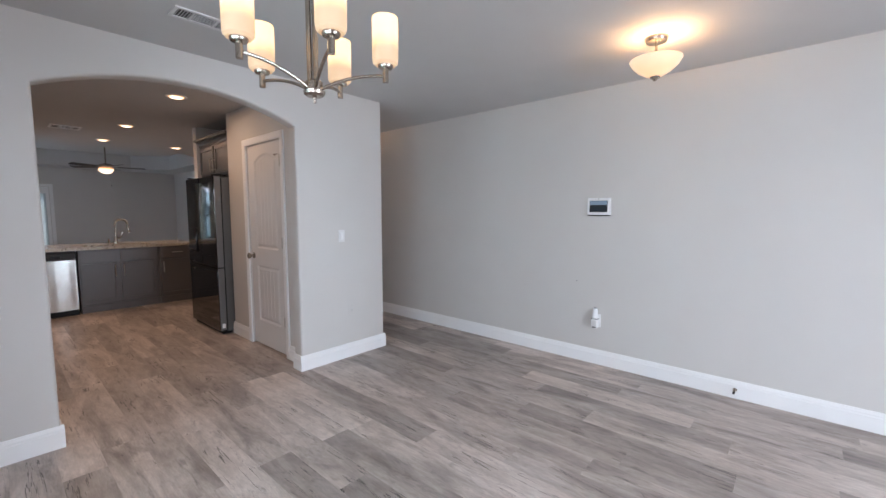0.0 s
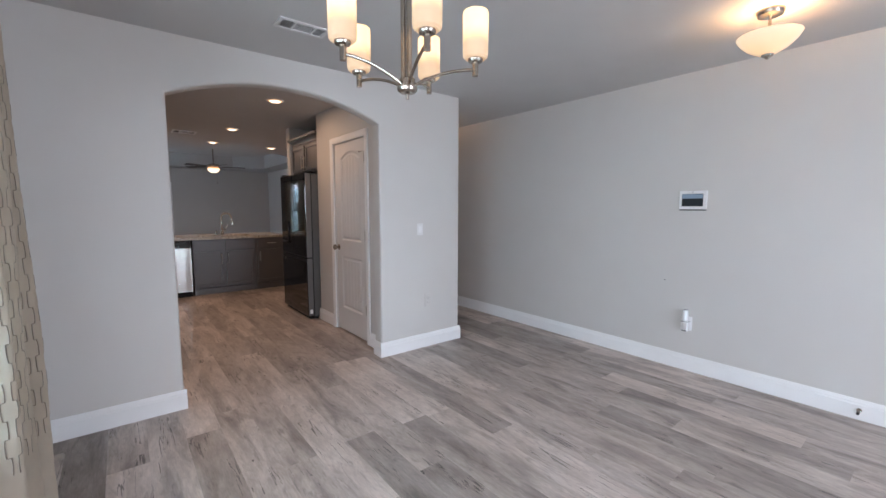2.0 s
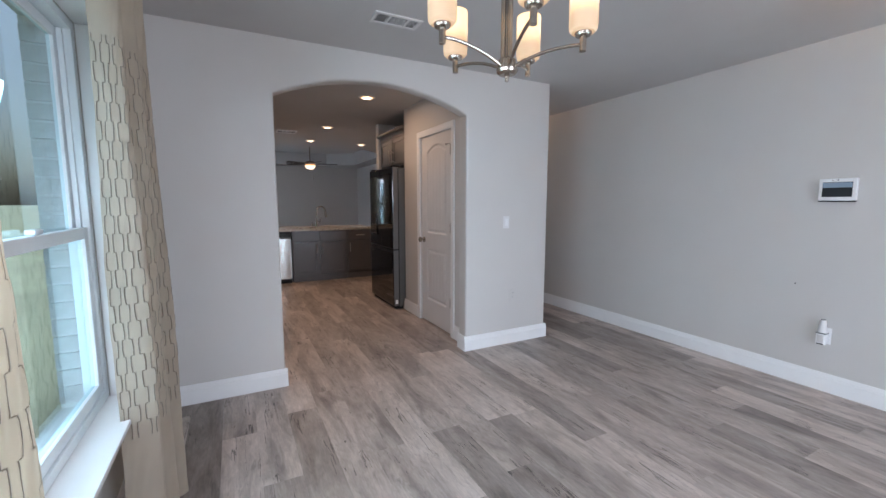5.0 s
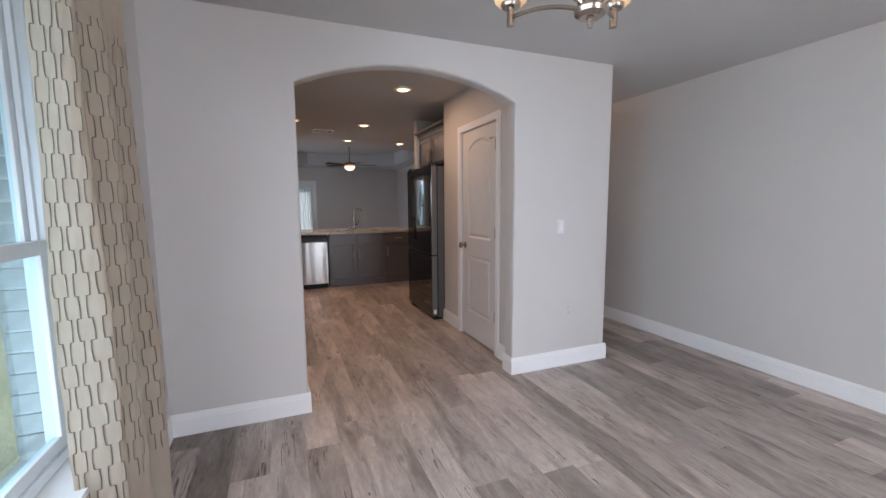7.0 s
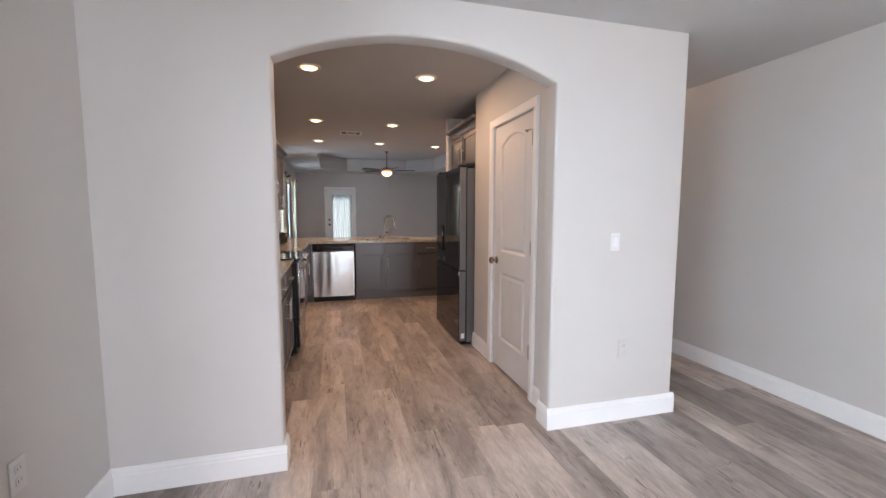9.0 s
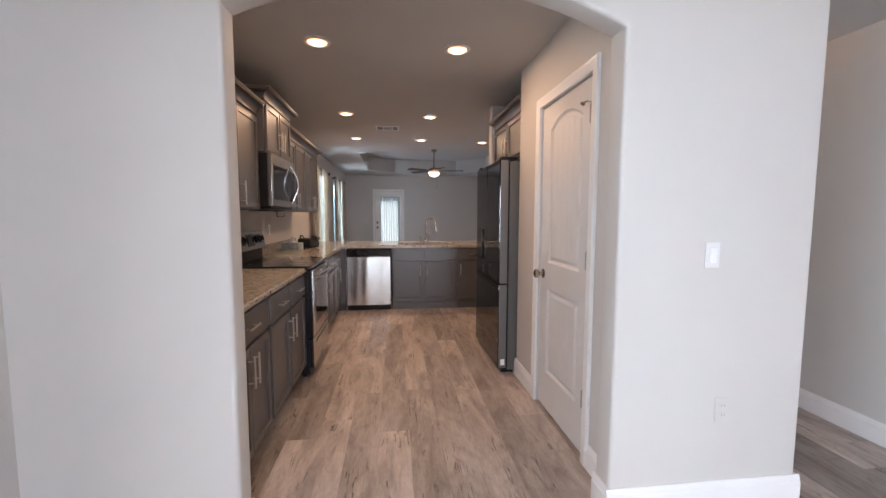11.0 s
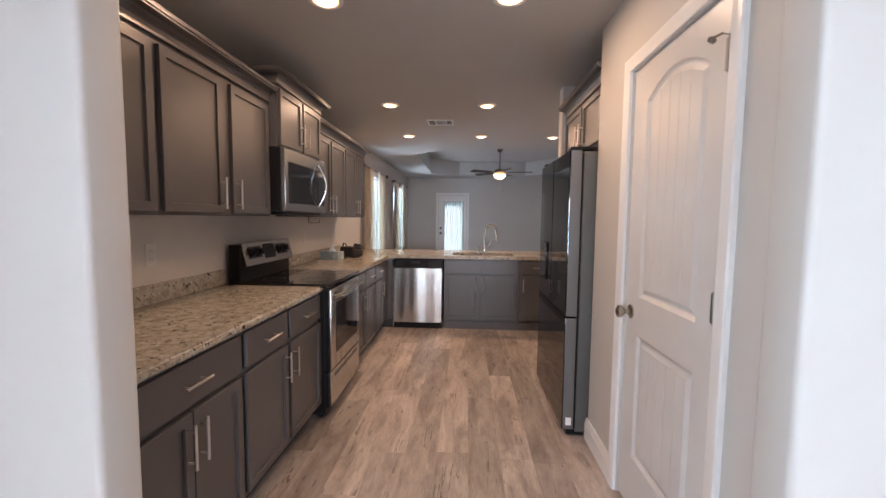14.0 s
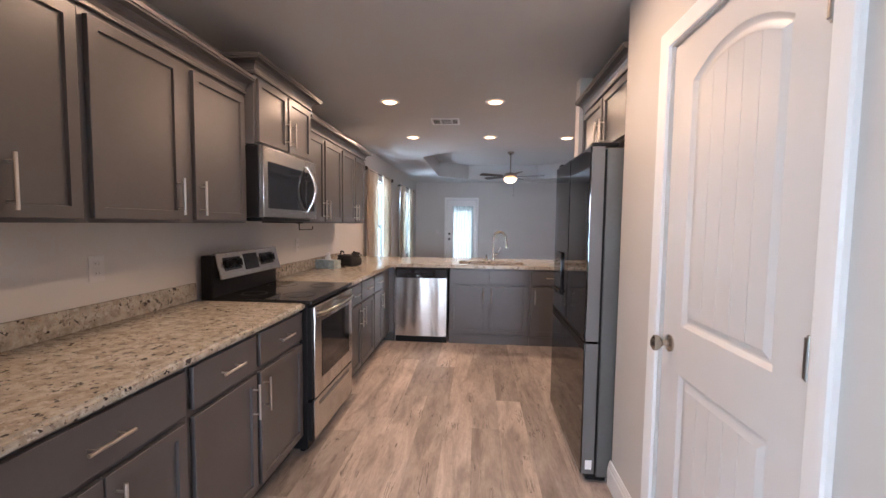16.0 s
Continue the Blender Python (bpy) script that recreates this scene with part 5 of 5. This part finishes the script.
def chandelier():
    base = 1.775
    c = thing("chandelier", pose(1.913, 3.443, base), "brushed nickel chandelier with five lit opal glass shades", "chandelier")
    part("hub", lathe(bmesh.new(), [(0, 0.0), (0.026, 0.0), (0.036, 0.008), (0.038, 0.018), (0.030, 0.022), (0.030, 0.05), (0.022, 0.056), (0, 0.056)]), NICKEL, c)
    part("finial", lathe(bmesh.new(), [(0, -0.022), (0.006, -0.022), (0.007, -0.004), (0.012, 0.0), (0, 0.001)]), NICKEL, c)
    top = H - base
    for k in range(3):
        a = math.tau * k / 3 + 0.5
        part("stem", rod(bmesh.new(), (0.014 * math.cos(a), 0.014 * math.sin(a), 0.05), (0.014 * math.cos(a), 0.014 * math.sin(a), top - 0.02), 0.0095, seg=14), NICKEL, c)
    part("canopy", lathe(bmesh.new(), [(0, top - 0.001), (0.065, top - 0.001), (0.065, top - 0.008), (0.05, top - 0.022), (0.03, top - 0.03), (0, top - 0.03)]), NICKEL, c)
    R = 0.252
    for k in range(5):
        a = radians(250.8 + 72 * k)
        d = Vector((math.cos(a), math.sin(a), 0))
        pts = []
        for j in range(13):
            s = j / 12
            pts.append(d * (0.028 + (R - 0.04) * s) + Vector((0, 0, 0.03 + 0.056 * (1 - (1 - s) ** 2.0))))
        arm = part("arm", tube(bmesh.new(), pts, 0.0058, 10), NICKEL, c)
        cx, cy = R * d.x, R * d.y
        part("cup", lathe(bmesh.new(), [(0, 0.064), (0.011, 0.064), (0.011, 0.112), (0.025, 0.114), (0.028, 0.120), (0.028, 0.127), (0.019, 0.130), (0, 0.130)], (cx, cy, 0), 24), NICKEL, arm)
        sh = part("shade", lathe(bmesh.new(), [(0.014, 0.005), (0.037, 0.002), (0.045, 0.010), (0.047, 0.025), (0.047, 0.162), (0.0455, 0.168), (0.043, 0.168), (0.043, 0.02), (0.014, 0.009)], (0, 0, 0), 32), SHADE, arm, "lit opal glass cylinder shade")
        sh.location = (cx, cy, 0.122)
        lamp("bulb", "POINT", pose(1.913 + cx, 3.443 + cy, base + 0.21), 0.5, WARM, radius=0.02)


chandelier()


def bowl_light(x, y, label):
    z = 2.29
    b = thing("ceiling_light", pose(x, y, z), label, "ceiling light", "bowl ceiling lights")
    t = H - z
    part("canopy", lathe(bmesh.new(), [(0, t - 0.001), (0.066, t - 0.001), (0.066, t - 0.012), (0.058, t - 0.028), (0.02, t - 0.034), (0, t - 0.034)]), NICKEL, b)
    part("stem", rod(bmesh.new(), (0, 0, -0.085), (0, 0, t - 0.03), 0.008, seg=12), NICKEL, b)
    prof = [(r * 0.86, h) for r, h in [(0.02, -0.085), (0.06, -0.078), (0.11, -0.052), (0.15, -0.018), (0.172, 0.012), (0.17, 0.017), (0.166, 0.013), (0.145, -0.012), (0.105, -0.045), (0.058, -0.071), (0.02, -0.078)]]
    part("bowl", lathe(bmesh.new(), prof, seg=48), BOWL, b, "lit alabaster glass bowl")
    part("finial", lathe(bmesh.new(), [(0, -0.112), (0.008, -0.111), (0.012, -0.102), (0.026, -0.096), (0.03, -0.087), (0.0, -0.084)]), NICKEL, b)


bowl_light(3.92, 2.857, "semi-flush ceiling light with a lit alabaster glass bowl")
lamp("bulb", "POINT", pose(3.89, 2.83, 2.315), 8.5, WARM, radius=0.03)
bowl_light(4.23, 7.0, "semi-flush ceiling light with a glass bowl in the hall")
lamp("bulb", "POINT", pose(4.20, 7.0, 2.315), 9, (1.0, 0.68, 0.42), radius=0.03)


def downlight(x, y):
    d = thing("downlight", pose(x, y, H), "round recessed downlight, lit, in the ceiling", "downlight", "kitchen downlights")
    part("trim_ring", lathe(bmesh.new(), [(0.066, -0.0005), (0.088, -0.0005), (0.086, -0.007), (0.070, -0.010), (0.064, -0.006)], seg=40), WHITE, d)
    part("lens", lathe(bmesh.new(), [(0, -0.004), (0.0635, -0.004), (0.0635, -0.007), (0.055, -0.012), (0.035, -0.016), (0, -0.018)], seg=32), LENS, d, "glowing lens")
    lamp("downlight_beam", "AREA", pose(x, y, H - 0.021), 5.9, (1.0, 0.69, 0.43), size=(0.04, 0.04), spread=180)


for x, y in ((1.43, 6.51), (2.35, 6.52), (1.397, 8.39), (2.33, 8.43), (1.37, 9.86), (2.325, 9.89), (3.27, 9.96)):
    downlight(x, y)


def register(x0, x1, y0, y1, label, paint):
    """A stamped ceiling register in three fields of slats."""
    v = thing("ceiling_vent", pose(x0, y0, H), label, "vent", "ceiling vents")
    w, d = x1 - x0, y1 - y0
    part("backing", boxes((0.012, w - 0.012, 0.012, d - 0.012, -0.003, -0.0005)), DARK, v)
    part("frame", boxes((0, w, 0, 0.02, -0.009, -0.0005), (0, w, d - 0.02, d, -0.009, -0.0005), (0, 0.02, 0.02, d - 0.02, -0.009, -0.0005), (w - 0.02, w, 0.02, d - 0.02, -0.009, -0.0005),
         (w * 0.30, w * 0.34, 0.02, d - 0.02, -0.008, -0.0032), (w * 0.70, w * 0.74, 0.02, d - 0.02, -0.008, -0.0032), bevel=0.001), paint, v)
    for a, b, upright in ((0.02, w * 0.30, True), (w * 0.34, w * 0.70, False), (w * 0.74, w - 0.02, True)):
        n = 5 if upright else 7
        for k in range(n):
            if upright:
                x = a + (b - a) * (k + 0.5) / n
                part("slat", boxes((x - 0.0012, x + 0.0012, 0.021, d - 0.021, -0.006, -0.0035)), paint, v)
            else:
                y = 0.02 + (d - 0.04) * (k + 0.5) / n
                part("slat", boxes((a, b, y - 0.001, y + 0.001, -0.006, -0.0035)), paint, v)


register(1.83, 2.13, 4.61, 4.755, "white louvred ceiling vent by the arch", WALL_PLATE)
register(1.69, 1.985, 8.98, 9.23, "white louvred ceiling vent in the kitchen", WHITE)


def wall_devices():
    p = thing("security_panel", pose(EX, 3.565, 1.345, 0, 0, -90), "white touchscreen security panel on the wall", "control panel")
    part("case", boxes((0, 0.20, -0.028, -0.0005, 0, 0.15), bevel=0.006), WHITE, p)
    screen = mat("dim_screen", (0.02, 0.025, 0.03), 0.1, emit=((0.05, 0.06, 0.07), 0.12))
    sky_band = mat("screen_sky", (0.1, 0.14, 0.18), 0.1, emit=((0.25, 0.36, 0.46), 0.45))
    part("screen", boxes((0.022, 0.178, -0.0305, -0.0285, 0.025, 0.125)), screen, p, "dim landscape picture on the screen")
    part("screen_band", boxes((0.024, 0.176, -0.0315, -0.0307, 0.088, 0.122)), sky_band, p)
    part("status_light", boxes((0.07, 0.078, -0.0295, -0.0285, 0.136, 0.141)), CHROME, p)
    part("camera_eye", boxes((0.096, 0.104, -0.0295, -0.0285, 0.135, 0.142)), BLACK, p)
    # black strip added for the bracket shadow below the panel
    part("bottom_shade", boxes((0.004, 0.196, -0.024, -0.002, -0.008, -0.0005), bevel=0.002), BLACK, p, "black strip for the bracket shadow under the case")
    f = thing("plug_in_freshener", pose(EX, 3.46, 0.43, 0, 0, -90), "white plug-in air freshener in the outlet", "air freshener")
    part("housing", boxes((-0.027, 0.027, -0.055, -0.0095, -0.09, -0.002), bevel=0.008), WHITE, f)
    part("refill", rod(rod(bmesh.new(), (0, -0.035, -0.001), (0, -0.035, 0.068), 0.0225, 0.021, 20), (0, -0.035, 0.068), (0, -0.035, 0.085), 0.019, 0.016, 20), WHITE, f, "white refill cap")
    part("vent_ring", rod(bmesh.new(), (0, -0.035, 0.0855), (0, -0.035, 0.089), 0.014, 0.014, 16), FRIDGE_SIDE, f)
    part("dial", boxes((-0.018, 0.018, -0.058, -0.0555, -0.075, -0.02), bevel=0.001), WALL_PLATE, f)
    part("seam", boxes((-0.0275, 0.0275, -0.0555, -0.009, -0.012, -0.006)), FRIDGE_SIDE, f, "dark seam round the housing")
    part("vent_slot", boxes((-0.018, 0.018, -0.0585, -0.0556, -0.088, -0.079)), FRIDGE_SIDE, f)
    s = thing("door_stop", pose(EX - 0.016, 2.42, 0.065), "small metal spring door stop on the baseboard", "door stop")
    part("flange", rod(bmesh.new(), (0, 0, 0), (-0.006, 0, 0), 0.013, seg=14), NICKEL, s)
    pts = [(-0.006 - 0.058 * k / 60, 0.0065 * math.cos(k * 0.75), 0.0065 * math.sin(k * 0.75)) for k in range(61)]
    part("spring", tube(bmesh.new(), pts, 0.0018, 6), NICKEL, s)
    part("rubber_tip", rod(bmesh.new(), (-0.064, 0, 0), (-0.078, 0, 0), 0.009, 0.008, 12), BLACK, s)
    n = thing("wall_nail", pose(EX, 3.65, 0.741), "small dark nail stuck in bare drywall", "nail")
    part("shank", rod(bmesh.new(), (0.001, 0, 0), (-0.008, 0, 0), 0.002, seg=8), BRONZE, n)
    part("head", rod(bmesh.new(), (-0.008, 0, 0), (-0.0095, 0, 0), 0.005, seg=10), BRONZE, n)


wall_devices()


# ---- living room beyond the peninsula ----
def ceiling_fan():
    z = 2.30
    f = thing("ceiling_fan", pose(2.81, 12.9, z), "dark five-blade ceiling fan with a lit glass bowl", "ceiling fan")
    t = TZ - z
    part("canopy", lathe(bmesh.new(), [(0, t - 0.001), (0.065, t - 0.001), (0.06, t - 0.03), (0.025, t - 0.06), (0, t - 0.06)]), NICKEL, f)
    part("downrod", rod(bmesh.new(), (0, 0, 0.06), (0, 0, t - 0.05), 0.013, seg=12), NICKEL, f)
    part("motor", lathe(bmesh.new(), [(0, 0.075), (0.05, 0.075), (0.10, 0.06), (0.125, 0.03), (0.125, 0.0), (0.10, -0.025), (0.07, -0.03), (0, -0.03)]), NICKEL, f)
    part("light_bowl", lathe(bmesh.new(), [(0.0, -0.135), (0.05, -0.13), (0.10, -0.10), (0.125, -0.06), (0.128, -0.035), (0.07, -0.031), (0, -0.031)]), FANBOWL, f, "lit glass bowl")
    for k in range(5):
        a = -8 + 72 * k
        bm = boxes((0.11, 0.20, -0.02, 0.02, -0.006, 0.0))
        bmesh.ops.transform(bm, matrix=pose(0, 0, 0, 0, 0, a), verts=bm.verts)
        part("blade_iron", bm, NICKEL, f)
        bm = bmesh.new()
        out = rounded(0.18, 0.66, -0.065, 0.065, 0.03, 4)
        face = bm.faces.new([bm.verts.new((x, y * (0.75 + 0.35 * (x - 0.18) / 0.48), 0.001)) for x, y in out])
        ex = bmesh.ops.extrude_face_region(bm, geom=[face])
        bmesh.ops.translate(bm, vec=(0, 0, 0.007), verts=[v for v in ex["geom"] if isinstance(v, bmesh.types.BMVert)])
        bmesh.ops.recalc_face_normals(bm, faces=bm.faces)
        bmesh.ops.transform(bm, matrix=pose(0, 0, 0, 0, 0, a) @ pose(0, 0, 0, 12, 0, 0), verts=bm.verts)
        part("blade", bm, FANWOOD, f, "dark wood blade")
    bm = rod(bmesh.new(), (0.06, -0.06, -0.03), (0.06, -0.06, -0.36), 0.0018, seg=6)
    ch = part("pull_chain", bm, NICKEL, f)
    part("chain_knob", rod(bmesh.new(), (0.06, -0.06, -0.36), (0.06, -0.06, -0.39), 0.006, 0.008, 8), NICKEL, ch)


ceiling_fan()


def glazed_door():
    x0, x1, _, z1 = DOOR2
    W = x1 - x0
    d = thing("door_2", pose(x0, NY + 0.03, 0), "white exterior door with a full glass pane and a sheer curtain", "door")
    gx0, gx1, gz0, gz1 = 0.17, W - 0.085, 0.30, 1.80
    part("slab", boxes(*[(a, b, 0, 0.044, c, e) for a, b, c, e in holed(0.003, W - 0.003, 0.015, z1 - 0.003, [(gx0, gx1, gz0, gz1)])]), TRIM, d)
    p = part("pane", boxes((gx0 - 0.0, gx1 + 0.0, 0.020, 0.026, gz0, gz1)), GLASS, d)
    p.visible_shadow = False
    bm = bmesh.new()
    for a in ((gx0 - 0.03, gx0, gz0 - 0.03, gz1 + 0.03), (gx1, gx1 + 0.03, gz0 - 0.03, gz1 + 0.03), (gx0, gx1, gz0 - 0.03, gz0), (gx0, gx1, gz1, gz1 + 0.03)):
        box(bm, a[0], a[1], -0.012, -0.0005, a[2], a[3], bevel=0.003)
    part("glazing_frame", bm, TRIM, d)
    for z in (0.95, 1.09):
        k = part("lock", lathe(bmesh.new(), [(0, 0), (0.03, 0), (0.03, 0.008), (0.02, 0.012), (0.024, 0.04), (0.018, 0.052), (0, 0.054)] if z < 1 else [(0, 0), (0.028, 0), (0.028, 0.012), (0.012, 0.016), (0, 0.018)]), BRONZE, d, "dark bronze lock")
        k.matrix_local = pose(0.062, -0.0005, z, 90, 0, 0)
    c = thing("sheer_curtain", pose(x0 + gx0 - 0.02, NY + 0.0, gz0), "white sheer curtain gathered over the door glass", "curtain")
    bm = bmesh.new()
    n, w, h = 90, gx1 - gx0 + 0.04, gz1 - gz0 + 0.02
    cols = [[bm.verts.new((w * i / n, 0.006 + 0.011 * math.sin(i * 0.55) * (0.4 + 0.6 * abs(math.sin(i * 0.19))), z)) for z in (0.0, h * 0.5, h)] for i in range(n + 1)]
    for a, b in zip(cols, cols[1:]):
        for k in range(2):
            bm.faces.new((a[k], b[k], b[k + 1], a[k + 1]))
    part("cloth", bm, SHEER, c)
    part("tension_rod", rod(bmesh.new(), (-0.01, 0.004, h), (w + 0.01, 0.004, h), 0.006, seg=10), WHITE, c)


glazed_door()
o = outlet(pose(1.12, NY, 1.15), "white plate on the far wall by the door")


# ---- outside the windows ----
structure("ground", boxes((-400, 400, -400, 400, -0.6, -0.35)), GRASS, "yellow-green lawn round the house", "ground")


def neighbour_house():
    h = thing("house", pose(-9.0, 12.0, -0.35), "neighbouring house with pale lap siding and a dark roof", "house")
    part("wall", boxes((-8, 0, 0, 16, 0, 2.8)), SIDING, h)
    for k in range(16):
        z = 0.05 + k * 0.17
        part("siding_board", boxes((0.001, 0.02, 0, 16, z, z + 0.15)), SIDING, h)
    bm = bmesh.new()
    sec = [(0.6, 2.75), (0.6, 2.9), (-4, 5.2), (-8.6, 2.9), (-8.6, 2.75)]
    f = bm.faces.new([bm.verts.new((x, -0.5, z)) for x, z in sec])
    ex = bmesh.ops.extrude_face_region(bm, geom=[f])
    bmesh.ops.translate(bm, vec=(0, 17, 0), verts=[v for v in ex["geom"] if isinstance(v, bmesh.types.BMVert)])
    bmesh.ops.recalc_face_normals(bm, faces=bm.faces)
    part("roof", bm, ROOF, h)
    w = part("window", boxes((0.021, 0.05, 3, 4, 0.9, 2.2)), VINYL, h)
    part("pane", boxes((0.051, 0.055, 3.06, 3.94, 0.96, 2.14)), BLACK_GLASS, w)


neighbour_house()
structure("outer_wall", boxes(*[(WX - 0.156, WX - 0.1405, a, b, c, d) for a, b, c, d in holed(SY, NY, -0.34, H, [WIN1, WIN2, WIN3])]), MORTAR, "outer wall behind grey brick", "wall")
brick_wall = bpy.data.objects["outer_wall"]
bmb = box(bmesh.new(), 0, 0.078, 0, 0.012, 0, 0.057)
END_ME = mesh_of("brick", bmb, BRICK)
for k in range(21):
    ob = new("brick", END_ME)
    ob.parent = brick_wall
    ob.location = (WX - 0.154, WIN1[1] - 0.0125, 0.56 + k * 0.067)

# ---- floor planks, one by one ----
floor_ob = bpy.data.objects["floor"]
PW, PL = 0.181, 1.22
plank_meshes = {}


def plank_mesh(w, l):
    key = (round(w, 3), round(l, 2))
    if key not in plank_meshes:
        bm = bmesh.new()
        box(bm, 0.0001, key[0] - 0.0001, 0.0001, key[1] - 0.0001, -0.006, 0.0)
        top = [e for e in bm.edges if all(v.co.z > -1e-6 for v in e.verts)]
        bmesh.ops.bevel(bm, geom=top, offset=0.0004, segments=1, affect="EDGES")
        plank_meshes[key] = mesh_of("plank", bm, PLANK)
    return plank_meshes[key]


rng = random.Random(7)
rest = bmesh.new()
nx = int((EX - WX) / PW) + 1
for i in range(nx):
    x0 = round(WX + 0.002 + i * PW, 3)
    w = round(min(PW, EX - 0.002 - x0), 3)
    if w < 0.02:
        continue
    y = SY + 0.002 - rng.random() * PL
    while y < 9.4:
        y0, y1 = max(y, SY + 0.002), min(y + PL, 9.4)
        y += PL
        if y1 - y0 < 0.05:
            continue
        hidden = x0 > 3.0 and y0 > 8.0
        if y1 < 0.4 or hidden:
            box(rest, x0 + 0.0006, x0 + w - 0.0006, y0, y1 - 0.001, -0.006, 0)
            continue
        ob = new("plank", plank_mesh(w, y1 - y0))
        ob.parent = floor_ob
        ob.location = (x0, y0, 0)
for i in range(nx):
    x0 = WX + 0.002 + i * PW
    for k in range(6):
        box(rest, x0, min(x0 + PW, EX - 0.002) - 0.001, 9.4 + k * 1.008, 9.4 + (k + 1) * 1.008 - 0.001, -0.006, 0)
far = part("planks_beyond", rest, PLANK, floor_ob, "", None)
tagged(far, "", "", "", "stuff")
